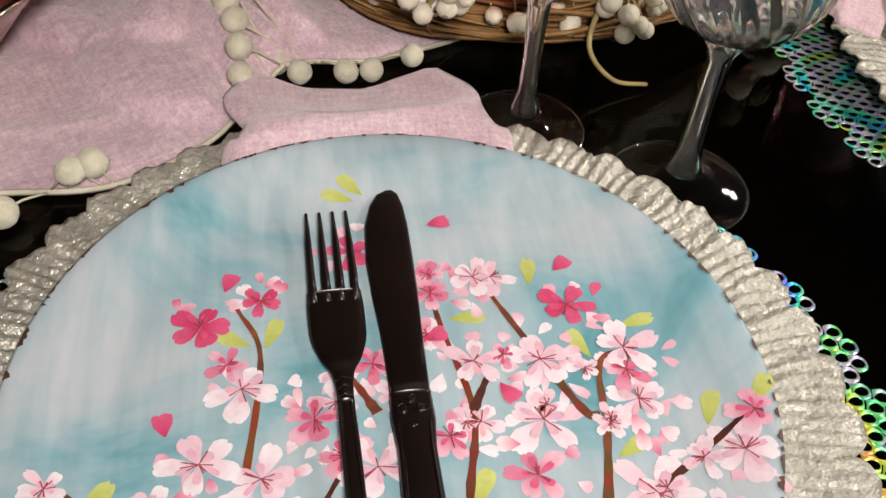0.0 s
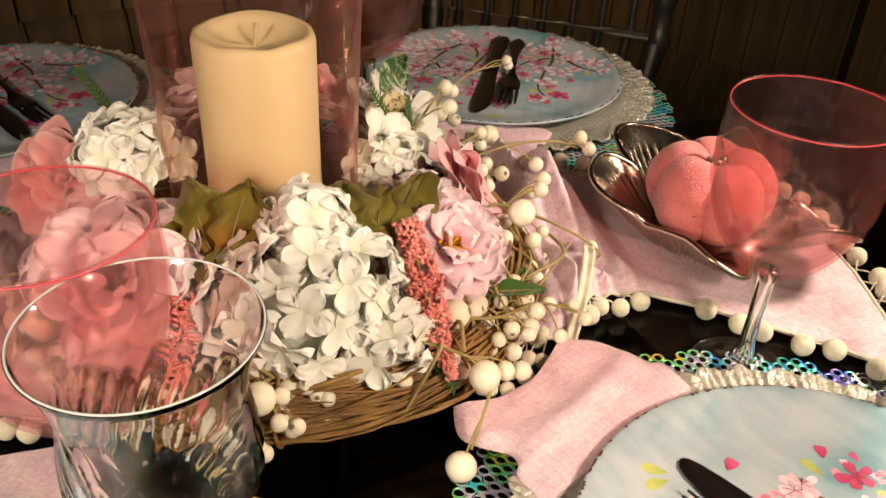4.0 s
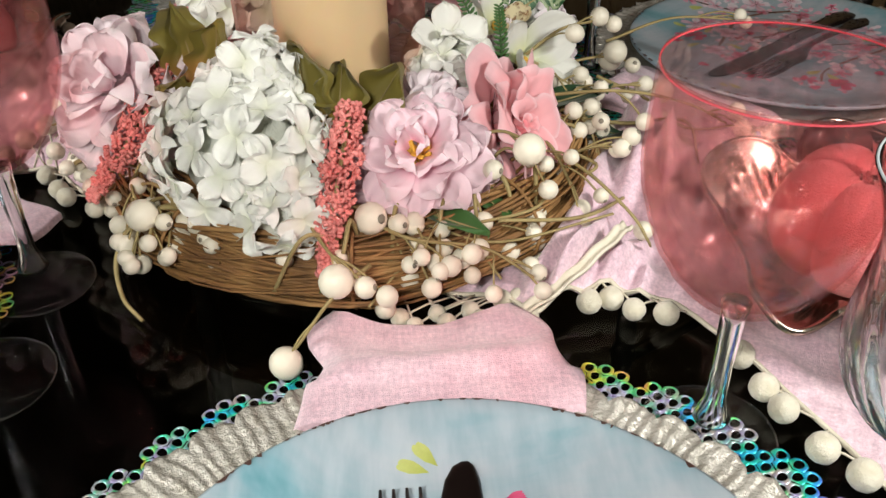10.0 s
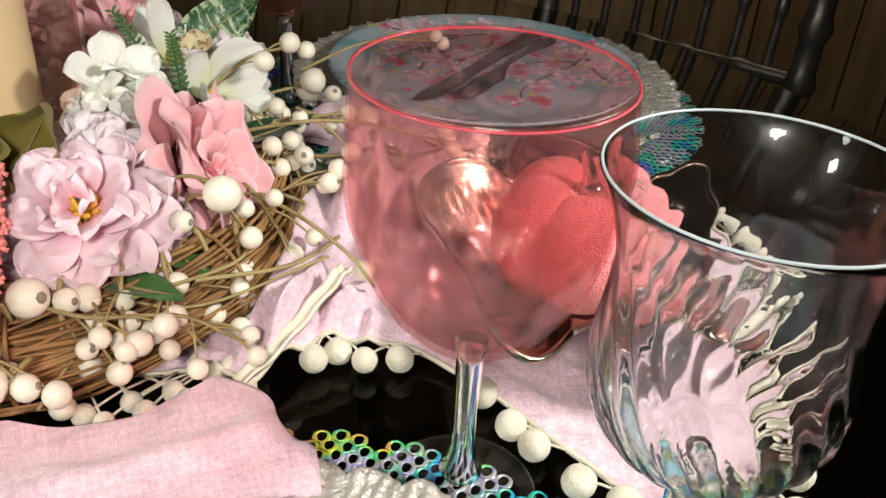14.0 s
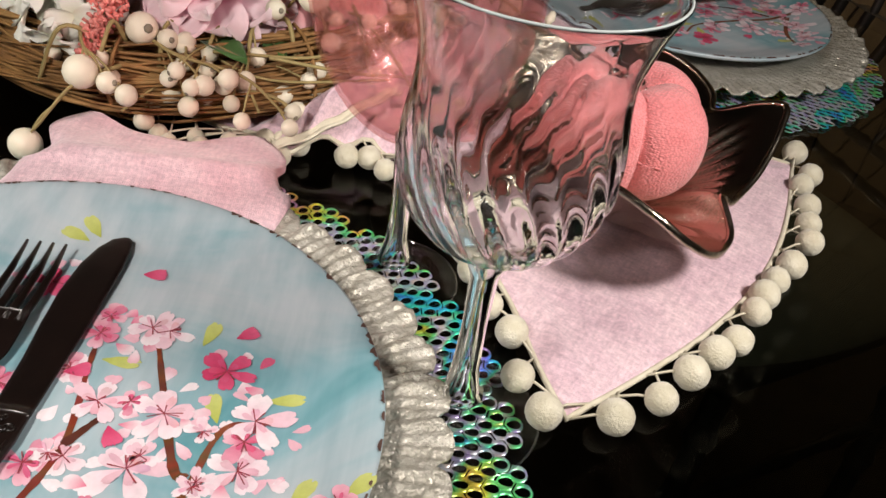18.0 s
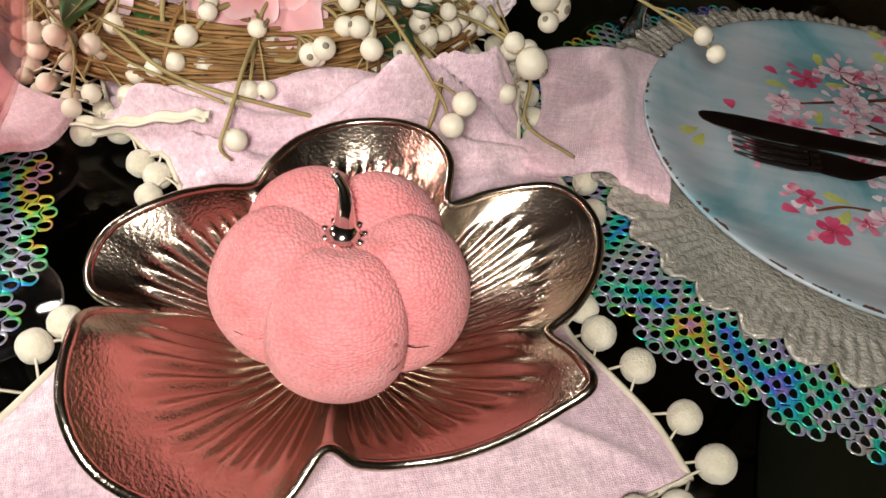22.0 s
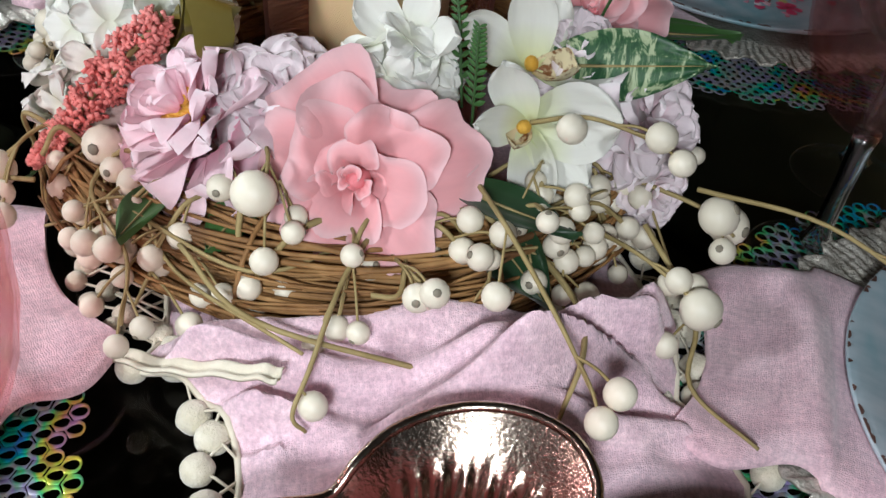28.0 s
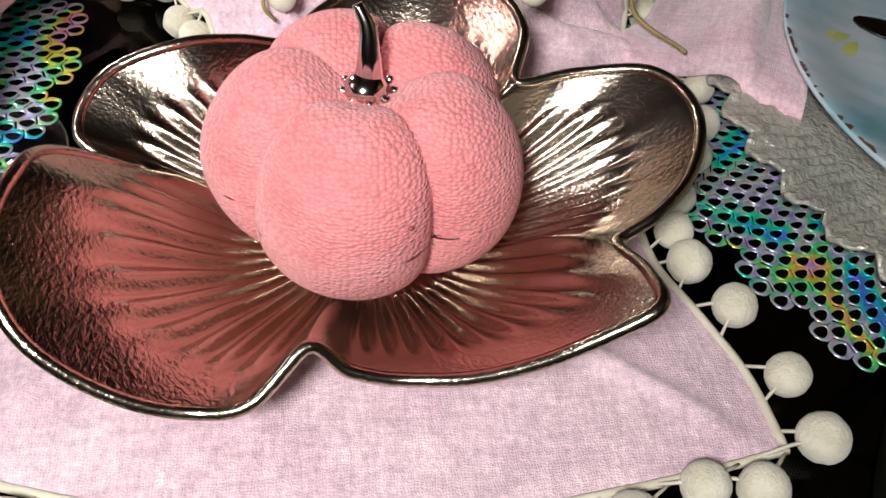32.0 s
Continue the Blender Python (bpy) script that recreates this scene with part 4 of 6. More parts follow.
def knife_at(m, src=None):
    if src:
        return copy_thing(src, m)
    c = thing("table_knife", m, "dark polished table knife with an ornate handle", "knife", "table knives")
    # half-profiles: place along, left edge, right edge, thickness
    blade = [(0.103, 0.001, 0.0045, 0.0008), (0.1005, -0.003, 0.0065, 0.0012), (0.093, -0.0068, 0.0080, 0.0016), (0.080, -0.0098, 0.0090, 0.0018), (0.06, -0.0108, 0.0092, 0.002), (0.04, -0.0098, 0.0090, 0.002), (0.02, -0.0080, 0.0084, 0.0022), (-0.008, -0.0070, 0.0080, 0.003)]
    handle = [(-0.0082, -0.0072, 0.0082, 0.004), (-0.02, -0.0078, 0.0085, 0.005), (-0.032, -0.0066, 0.0074, 0.005), (-0.06, -0.0072, 0.0080, 0.0055), (-0.09, -0.0084, 0.0090, 0.006), (-0.112, -0.0098, 0.0104, 0.006), (-0.122, -0.0076, 0.0082, 0.005), (-0.126, -0.002, 0.0025, 0.003)]

    def bar(rows):
        line = []
        for i in range(len(rows) - 1):
            for s in range(6):
                line.append(tuple(a + (b - a) * s / 6 for a, b in zip(rows[i], rows[i + 1])))
        line.append(rows[-1])

        def net(u, v):
            y, l, r, t = line[round(v * (len(line) - 1))]
            a = 2 * math.pi * u
            return (l + r) / 2 + (r - l) / 2 * math.cos(a), y, t / 2 + t / 2 * math.copysign(abs(math.sin(a)) ** 0.7, math.sin(a))

        g = sheet(16, len(line), net, True)
        return g[0], g[1] + [tuple(range(16)), tuple(range(len(g[0]) - 16, len(g[0])))[::-1]]

    part("blade", bar(blade), M_CUTLERY, c)
    part("handle", bar(handle), M_CUTLERY, c)
    bead = mesh_of("ornament", ball(0.0016, 8, 5, 0.5), M_CUTLERY)
    for x, y in ((0, -0.014), (-0.003, -0.018), (0.003, -0.018), (0, -0.024), (0, -0.098), (-0.004, -0.104), (0.004, -0.104), (0, -0.11), (-0.003, -0.092), (0.003, -0.092)):
        part("ornament", bead, None, c, m=Matrix.Translation((x, y, 0.0055)))
    for side in (-1, 1):
        part("ridge", tube([(0.0005 + side * w, y, z) for y, w, z in ((-0.022, 0.0056, 0.0044), (-0.032, 0.0050, 0.0045), (-0.06, 0.0056, 0.0049), (-0.086, 0.0064, 0.0052))], 0.00055, 6), M_CUTLERY, c, "raised line along the handle")
    scrolls(c, [(-0.0035, -0.0165, 0.0046, 1.0), (0.0045, -0.0165, 0.0046, 1.0), (0.0005, -0.0118, 0.0042, 0.8), (-0.0062, -0.094, 0.0050, 1.1), (0.0070, -0.094, 0.0050, 1.1), (-0.0066, -0.104, 0.0050, 1.1), (0.0074, -0.104, 0.0050, 1.1), (0.0004, -0.088, 0.0056, 0.9), (0.0004, -0.100, 0.0060, 1.0), (0.0004, -0.114, 0.0058, 0.9)])
    return c


def fork_at(m, src=None):
    if src:
        return copy_thing(src, m)
    c = thing("table_fork", m, "dark polished four-tined fork with an ornate handle", "fork", "table forks")
    for k in range(4):
        x = (k - 1.5) * 0.0058
        part("tine", tube([(x * 0.95, 0.036, 0.0045), (x, 0.05, 0.003), (x, 0.07, 0.0035), (x * 0.98, 0.086, 0.006)], [0.0019, 0.0018, 0.0015, 0.0007], 8), M_CUTLERY, c)

    def bar(rows, n=14):
        line = smooth_line(rows, 6)
        th = 0.0014

        def net(u, v):
            p = line[round(v * (len(line) - 1))]
            a = 2 * math.pi * u
            return p.y * math.cos(a), p.x, p.z + th * math.sin(a) + 0.0014

        g = sheet(n, len(line), net, True)
        return g[0], g[1] + [tuple(range(n)), tuple(range(len(g[0]) - n, len(g[0])))[::-1]]

    part("fork_head", bar([(0.042, 0.0108, 0.003), (0.03, 0.0112, 0.0022), (0.018, 0.0106, 0.0015), (0.008, 0.0075, 0.0022), (0.0, 0.0042, 0.0045), (-0.012, 0.0030, 0.006)]), M_CUTLERY, c)
    part("handle", bar([(-0.0121, 0.0031, 0.006), (-0.03, 0.0034, 0.006), (-0.055, 0.0036, 0.005), (-0.065, 0.0052, 0.0045), (-0.075, 0.0058, 0.004), (-0.09, 0.0085, 0.0035), (-0.102, 0.0088, 0.003), (-0.112, 0.005, 0.003), (-0.115, 0.001, 0.003)]), M_CUTLERY, c)
    bead = mesh_of("ornament", ball(0.0015, 8, 5, 0.6), M_CUTLERY)
    for x, y in ((0, -0.066), (-0.0025, -0.07), (0.0025, -0.07), (0, -0.076), (-0.004, -0.09), (0.004, -0.09), (0, -0.096), (-0.003, -0.102), (0.003, -0.102), (0, -0.084)):
        part("ornament", bead, None, c, m=Matrix.Translation((x, y, 0.0060)))
    for side in (-1, 1):
        part("ridge", tube([(side * w, y, z) for y, w, z in ((-0.014, 0.0017, 0.0085), (-0.03, 0.0020, 0.0085), (-0.055, 0.0023, 0.0075), (-0.066, 0.0036, 0.0068), (-0.076, 0.0042, 0.0062), (-0.09, 0.0064, 0.0056), (-0.102, 0.0066, 0.0052), (-0.110, 0.0040, 0.0050))], 0.00045, 6), M_CUTLERY, c, "raised line along the handle")
    for y in (-0.004, -0.008, -0.012):
        part("collar", tube([(-0.0030, y, 0.0072 - 0.18 * y * 0.5), (0, y + 0.0012, 0.0086 - 0.18 * y * 0.5), (0.0030, y, 0.0072 - 0.18 * y * 0.5)], 0.0004, 6), M_CUTLERY, c)
    scrolls(c, [(0, -0.062, 0.0073, 0.8), (-0.0028, -0.073, 0.0064, 0.9), (0.0028, -0.073, 0.0064, 0.9), (0, -0.080, 0.0064, 0.8), (0, -0.090, 0.0062, 0.9), (0, -0.1, 0.0058, 0.9)])
    return c


def pink_goblet_at(m, src=None):
    if src:
        return copy_thing(src, m)
    g = thing("pink_goblet", m, "pink hammered wine goblet with a red rim", "goblet", "pink goblets")
    bowl = [(0.004, 0.074), (0.012, 0.0755), (0.022, 0.082), (0.033, 0.096), (0.042, 0.115), (0.0475, 0.135), (0.0495, 0.155), (0.0492, 0.175), (0.0482, 0.1935), (0.0470, 0.1935), (0.0478, 0.175), (0.0481, 0.155), (0.046, 0.135), (0.0405, 0.116), (0.031, 0.0975), (0.02, 0.0845), (0.01, 0.079), (0.0001, 0.0782)]
    bowl = [(r, z + 0.0035 + 0.0090 * max(0.0, 1 - (z - 0.074) / 0.09)) for r, z in bowl]
    line = [(p.x, p.y) for p in smooth_line([(r, z, 0) for r, z in bowl], 5)]

    def hammered(a, r, z):
        k = min(max((z - 0.085) / 0.02, 0), 1) * min(max((0.185 - z) / 0.02, 0), 1)
        return r * (1 + 0.030 * k * noise.noise((math.cos(a) * 5.5, math.sin(a) * 5.5, z * 115))), z, a

    part("bowl", lathe(line, 128, hammered), M_PINKGLASS, g, "pink hammered glass bowl")
    part("rim", moved(tube([(0.0477 * math.cos(2 * math.pi * i / 64), 0.0477 * math.sin(2 * math.pi * i / 64), 0) for i in range(65)], 0.0005, 8, False), Matrix.Translation((0, 0, 0.1976))), M_PINKRIM, g, "bright red rim")
    part("stem", lathe([(0.0001, 0.0868), (0.0068, 0.0868), (0.0058, 0.078), (0.0048, 0.05), (0.0052, 0.03), (0.0075, 0.019), (0.0095, 0.0165), (0.0080, 0.0135), (0.0001, 0.0135)], 24), M_STEMGLASS, g, "clear glass stem")
    part("foot_rim", tube([(0.0340 * math.cos(2 * math.pi * i / 56), 0.0340 * math.sin(2 * math.pi * i / 56), 0.0030) for i in range(57)], 0.0005, 6, False), M_FOOTEDGE, g, "rounded edge of the foot")
    part("foot", lathe([(0.0001, 0.0132), (0.008, 0.0130), (0.014, 0.0075), (0.024, 0.0046), (0.0335, 0.0036), (0.0345, 0.0028), (0.0335, 0.0020), (0.0001, 0.0026)], 56), M_CLEARTHIN, g, "clear round foot")
    return g


def crystal_goblet_at(m, src=None):
    if src:
        return copy_thing(src, m)
    g = thing("crystal_goblet", m, "clear cut-crystal wine goblet with swirling flutes", "goblet", "crystal goblets")
    outer = [(0.006, 0.0745), (0.016, 0.078), (0.028, 0.086), (0.037, 0.098), (0.0415, 0.113), (0.0415, 0.13), (0.0395, 0.148), (0.0395, 0.160), (0.0425, 0.175), (0.0465, 0.188)]
    outer = [(r * (0.915 + 0.045 * max(0.0, (z - 0.165) / 0.023)), 0.091 + 0.921 * (z - 0.0745)) for r, z in outer]
    line = [(p.x, p.y) for p in smooth_line([(r, z, 0) for r, z in outer], 4)]
    inner = [(max(r - (0.0010 + 0.0020 * min(max((0.165 - z) / 0.04, 0), 1)), 0.0002), z + (0.004 if r < 0.02 else 0.0012)) for r, z in line[::-1]]
    inner[0] = (line[-1][0] - 0.0010, line[-1][1])

    def fluted(a, r, z, depth=0.062):
        k = min(max((z - 0.093) / 0.012, 0), 1) * min(max((0.186 - z) / 0.03, 0), 1) * (0.10 + 0.90 * min(max((0.150 - z) / 0.026, 0), 1))
        turn = 11 * (a + (z - 0.075) * 11)
        crinkle = 0.06 * noise.noise((math.cos(a) * 9, math.sin(a) * 9, z * 140))
        return r * (1 + depth * k * (abs(math.sin(turn)) - 0.5 + crinkle)), z, a

    skin = sheet(220, len(line), lambda u, v: (lambda q: (q[0] * math.cos(q[2]), q[0] * math.sin(q[2]), q[1]))(fluted(2 * math.pi * u, *line[round(v * (len(line) - 1))])), True)
    part("bowl", joined([skin, lathe(inner, 220)]), M_CRYSTALWALL, g, "fluted crystal bowl")
    edge = line[-1][0] - 0.0007
    part("rim", moved(tube([(edge * math.cos(2 * math.pi * i / 64), edge * math.sin(2 * math.pi * i / 64), 0) for i in range(65)], 0.00045, 8, False), Matrix.Translation((0, 0, line[-1][1] + 0.0003))), M_RIMGLASS, g, "pale ground rim")
    part("stem", lathe([(0.0001, 0.0908), (0.0075, 0.0908), (0.0085, 0.087), (0.006, 0.080), (0.0053, 0.055), (0.0062, 0.032), (0.0078, 0.019), (0.0105, 0.0165), (0.009, 0.0135), (0.0001, 0.0135)], 8), M_STEMGLASS, g, "faceted crystal stem")
    part("foot_rim", tube([(0.0360 * math.cos(2 * math.pi * i / 56), 0.0360 * math.sin(2 * math.pi * i / 56), 0.0031) for i in range(57)], 0.0005, 6, False), M_FOOTEDGE, g, "rounded edge of the foot")
    part("foot", lathe([(0.0001, 0.0132), (0.009, 0.0130), (0.016, 0.0078), (0.026, 0.0048), (0.0355, 0.0038), (0.0365, 0.0029), (0.0355, 0.0021), (0.0001, 0.0026)], 56), M_CLEARTHIN, g, "clear round foot")
    return g


SETTINGS = [(-0.264, -0.320, 65), (0.2432, -0.3440, 118), (0.282, 0.3184, 245), (-0.235, 0.345, 297)]
# how far mat and charger lie off the plate's middle
MAT_OFF = {65: (-0.007, -0.022, 0), 118: (-0.0052, 0.0070, 0), 245: (-0.006, -0.007, 0), 297: (0, 0, 0)}
CHARGER_OFF = {65: (0.002, -0.001, -0.001), 118: (-0.0075, -0.0030, 0.0006), 245: (0, 0, 0), 297: (0, 0, 0)}
first = {}
for x, y, turn in SETTINGS:
    base = pose(x, y, 0, 0, 0, turn - 90)
    mat, under = Matrix.Translation(MAT_OFF[turn]) @ base, Matrix.Translation(CHARGER_OFF[turn]) @ base
    for key, make, m in (("mat", placemat_at, mat), ("charger", charger_at, under), ("napkin", napkin_at, base @ pose(0, 0.020 if turn == 118 else 0.005, 0.0074)), ("plate", plate_at, base), ("knife", knife_at, base @ pose(0.0042, 0.003, 0.0234, 0.7, 0, -0.8)), ("fork", fork_at, base @ pose(-0.0195, 0.003, 0.0232, 0.5, 0, 1))):
        made = make(m, first.get(key))
        first.setdefault(key, made)
pink = pink_goblet_at(pose(0.2972, -0.1630, -0.0016))
for x, y in ((-0.109, -0.198), (0.122, 0.234), (-0.372, 0.24)):
    pink_goblet_at(pose(x, y, -0.0016, 0, 0, 200 * x), pink)
crystal = crystal_goblet_at(pose(0.3722, -0.2255, 0.0012))
for x, y in ((-0.068, -0.277), (0.045, 0.30), (-0.42, 0.242)):
    crystal_goblet_at(pose(x, y, -0.0016, 0, 0, 300 * x), crystal)


# ---- metal dishes with cloth pumpkins ----
def dish_at(m, src=None):
    if src:
        return copy_thing(src, m)
    d = thing("petal_dish", m, "dark metal dish shaped like a ribbed open flower", "dish", "petal dishes")
    # five petals, each from notch to notch: angle, reach and height of the wavy rim, in degrees and millimetres
    back = [(122, 64, 45), (132, 79, 54), (144, 88, 58), (164, 91, 54), (184, 83, 50), (196, 75, 46)]
    left = [(205, 71, 40), (219, 76, 45), (234, 86, 48), (247, 102, 42), (259, 103, 32)]
    near = [(271, 77, 34), (280, 98, 58), (289, 108, 66), (300, 121, 61), (309, 124, 49), (319, 116, 35), (329, 105, 27), (337, 97, 29)]
    side = [(344, 80, 38), (353, 81, 30), (367, 83, 27), (382, 93, 36), (396, 106, 53), (402, 111, 60), (408, 102, 56)]
    right = [(420, 87, 42), (428, 96, 46), (440, 107, 50), (455, 114, 53), (466, 106, 54), (475, 84, 48)]
    rim_line = back + left + near + side + right
    notches = [122, 205, 271, 344, 420, 482]
    loop = [(a - 360, r, z) for a, r, z in rim_line[-2:]] + rim_line + [(a + 360, r, z) for a, r, z in rim_line[:3]]

    def rim(deg):
        """Reach and height of the rim, smooth between its marks."""
        k = max(i for i in range(1, len(loop) - 2) if loop[i][0] <= deg)
        a, b, c, d = loop[k - 1 : k + 3]
        t = (deg - b[0]) / (c[0] - b[0])
        out = []
        for j in (1, 2):
            m0 = (c[j] - a[j]) / (c[0] - a[0]) * (c[0] - b[0])
            m1 = (d[j] - b[j]) / (d[0] - b[0]) * (c[0] - b[0])
            out.append(((2 * t ** 3 - 3 * t * t + 1) * b[j] + (t ** 3 - 2 * t * t + t) * m0 + (3 * t * t - 2 * t ** 3) * c[j] + (t ** 3 - t * t) * m1) / 1000)
        return out

    def net(u, v):
        deg = 122 + (360 * u) % 360
        a = radians(deg)
        far, top = rim(deg)
        k = max(i for i in range(5) if notches[i] <= deg)
        s = 2 * (deg - notches[k]) / (notches[k + 1] - notches[k]) - 1
        r = 0.004 + (far - 0.004) * v
        rise = max(0, (r - 0.036) / (far - 0.036))
        z = 0.0065 + (top - 0.0065) * (0.08 * rise + 0.58 * rise ** 1.5 * (2.5 - 1.5 * rise) + 0.34 * rise ** 2.6)
        z += 0.0065 * math.exp(-((1 - abs(s)) / 0.10) ** 2) * max(0, 1 - abs(2 * rise - 1) ** 2) * (rise > 0)
        ribs = math.exp(-((rise - 0.33) / 0.36) ** 6) * (rise > 0) * max(0, 1 - abs(s) ** 8)
        z += 0.0016 * ribs * math.sin(s * 40 + 1.5 * noise.noise((r * 30, s * 3, 1)))
        z += 0.0004 * noise.noise((r * math.cos(a) * 60, r * math.sin(a) * 60, 2))
        return r * math.cos(a), r * math.sin(a), z

    part("dish_body", solid(sheet(900, 64, net, True), 0, 0.0030), M_DISH, d, "ribbed dark nickel petals")
    edge = [Vector(net(i / 450, 1)) for i in range(451)]
    part("rolled_rim", tube([p + Vector((0, 0, -0.0012)) for p in edge], 0.0022, 8, False), M_DISH, d, "rounded shiny rim")
    return d


def pumpkin_at(m, src=None):
    if src:
        return copy_thing(src, m)
    p = thing("cloth_pumpkin", m, "coral pink knitted pumpkin with a silver stem, in a metal dish", "pumpkin", "cloth pumpkins")
    # seams in degrees round the stem, uneven as sewn
    sewn = [-125, -55, 26, 97, 165, 235]

    def lobe(a):
        deg = (math.degrees(a) + 125) % 360 - 125
        k = max(i for i in range(5) if sewn[i] <= deg)
        return abs(math.sin(math.pi * (deg - sewn[k]) / (sewn[k + 1] - sewn[k]))) ** 0.55

    def net(u, v):
        a = 2 * math.pi * u
        b = math.pi * v
        s = math.sin(b)
        lump = noise.noise((math.cos(a) * 2 * s, math.sin(a) * 2 * s, 3 * v))
        r = 0.0530 * (s ** 0.78) * (1 - 0.17 * (1 - lobe(a)) * (0.35 + s)) * (1 + 0.022 * lump)
        z = 0.040 - 0.0395 * math.cos(b)
        dimple = math.exp(-(max(r, 0) / 0.018) ** 2)
        z += (-0.016 if v > 0.5 else 0.010) * dimple
        z -= 0.012 * (1 - lobe(a)) * (1 if v > 0.5 else -0.6) * s * (1 - s * 0.8)
        return r * math.cos(a), r * math.sin(a), z

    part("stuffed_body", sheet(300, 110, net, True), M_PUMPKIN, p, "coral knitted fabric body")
    for deg in sewn[:5]:
        a = math.radians(deg)
        line = []
        for i in range(24):
            x, y, z = net(a / (2 * math.pi) % 1, 0.14 + 0.74 * i / 23)
            line.append((x * 0.998, y * 0.998, z))
        part("seam", tube(line, 0.00045, 5), M_SEAM, p, "sewn seam between two lobes")
    part("stitch", moved(ball(0.0011, 8, 5, 0.6), Matrix.Translation(Vector(net(0.035, 0.61)) * 1.0)), M_SEAM, p, "small dark stitch")
    stem = smooth_line([(0, 0, 0.060), (0, 0, 0.069), (-0.0008, 0.000, 0.077), (-0.0035, -0.0005, 0.0855), (-0.0065, -0.0035, 0.0915)], 6)
    part("stem", tube(stem, [0.0064 - 0.0048 * (i / (len(stem) - 1)) ** 0.8 for i in range(len(stem))], 14), M_SILVER, p, "curved silver metal stem")
    part("stem_knob", moved(ball(0.0068, 16, 10, 0.8), Matrix.Translation((0.002, -0.001, 0.0675))), M_SILVER, p, "bright silver knob")
    beads = [moved(ball(0.0017, 8, 6), Matrix.Translation((0.0080 * math.cos(k * 0.7), 0.0080 * math.sin(k * 0.7), 0.0660))) for k in range(9)]
    part("bead_ring", joined(beads), M_SILVER, p, "ring of silver beads")
    return p


dish = dish_at(pose(0.346, -0.010, 0.0062))
dish_at(pose(-0.385, 0.0, 0.0062, 0, 0, 180), dish)
pumpkin = pumpkin_at(pose(0.352, -0.0125, 0.0125))
pumpkin_at(pose(-0.39, 0.0, 0.0125, 0, 0, 130), pumpkin)

# ---- candle ----
hurricane = thing("hurricane_vase", pose(0, 0, 0.0045), "tall pink-tinted glass hurricane vase in the wreath", "hurricane vase")
hp = [(0.0600, 0.006), (0.062, 0.03), (0.063, 0.08), (0.065, 0.15), (0.068, 0.22), (0.070, 0.262)]
part("vase_wall", lathe([(p.x, p.y) for p in smooth_line([(r, z, 0) for r, z in hp], 5)], 80), M_HURRICANE, hurricane, "hammered pink glass wall")
part("vase_rim", tube([(0.070 * math.cos(2 * math.pi * i / 64), 0.070 * math.sin(2 * math.pi * i / 64), 0.262) for i in range(65)], 0.0014, 8, False), M_RIMGLASS, hurricane)
part("vase_base", lathe([(0.0001, 0.0058), (0.055, 0.0058), (0.0602, 0.0058), (0.058, 0.001), (0.05, 0.0), (0.0001, 0.0)], 64), M_CLEARTHIN, hurricane, "thick glass base")
candle = thing("pillar_candle", pose(0.0, 0.0, 0.0108), "ivory pillar candle inside a pink glass vase", "candle")
cp = [(0.0001, 0.0), (0.036, 0.0), (0.0385, 0.003), (0.0388, 0.05), (0.0385, 0.12), (0.0388, 0.186), (0.037, 0.191), (0.0335, 0.1915), (0.029, 0.188), (0.018, 0.183), (0.006, 0.181), (0.0001, 0.181)]
part("wax", lathe(cp, 64, lambda a, r, z: (r * (1 + 0.01 * noise.noise((math.cos(a) * 2, math.sin(a) * 2, z * 12))), z + 0.002 * noise.noise((math.cos(a) * 1.5, math.sin(a) * 1.5, 0)) * (z > 0.15), a)), M_CANDLE, candle)
part("wick", tube([(0, 0, 0.180), (0.001, 0, 0.188), (0.002, 0.001, 0.195)], 0.0013, 6), M_WICK, candle)

# ---- wreath ----
WC = Vector((0.017, -0.011, 0))
wreath = thing("vine_wreath", Matrix.Translation(WC), "round wreath of twisted brown vine twigs", "wreath")
rnd = random.Random(21)
for bundle in range(6):
    twigs = []
    for k in range(90):
        a0, span = rnd.uniform(0, 6.283), rnd.uniform(0.9, 2.6)
        ro, ph, tw = rnd.uniform(0.35, 1.0) ** 0.5, rnd.uniform(0, 6.283), rnd.uniform(-1.6, 1.6)
        n = 16
        line = []
        for i in range(n + 1):
            a = a0 + span * i / n
            q = ph + tw * i / n
            flare = 1 + 0.22 * noise.noise((a * 2, ro * 9, bundle))
            r = 0.141 + 0.033 * ro * math.cos(q) * flare
            z = 0.0335 + 0.026 * ro * math.sin(q) * flare
            line.append((r * math.cos(a), r * math.sin(a), max(z, 0.0085)))
        w = rnd.uniform(0.0007, 0.0017)
        twigs.append(tube(line, [w * (1 - 0.5 * abs(2 * i / n - 1) ** 3) for i in range(n + 1)], 5))
    tagged(part("twig_bundle", joined(twigs), M_TWIG, wreath), kind="stuff")
part("inner_ring", lathe([(0.141 + 0.022 * math.cos(2 * math.pi * i / 12), 0.0315 + 0.016 * math.sin(2 * math.pi * i / 12)) for i in range(13)], 64), M_TWIG, wreath, "dark inner ring of packed vine")
binding = []
for k in range(9):
    a = 0.7 * k + 0.3
    c, e = Vector((0.141 * math.cos(a), 0.141 * math.sin(a), 0.0335)), Vector((math.cos(a), math.sin(a), 0))
    binding.append(tube([c + e * 0.0335 * math.cos(q) + Vector((0, 0, 0.0285 * math.sin(q))) + Vector((-e.y, e.x, 0)) * 0.004 * math.sin(q * 0.5) for q in np.linspace(0, 6.283, 17)], 0.0012, 5))
for g in binding:
    part("vine_tie", g, M_TWIG, wreath)

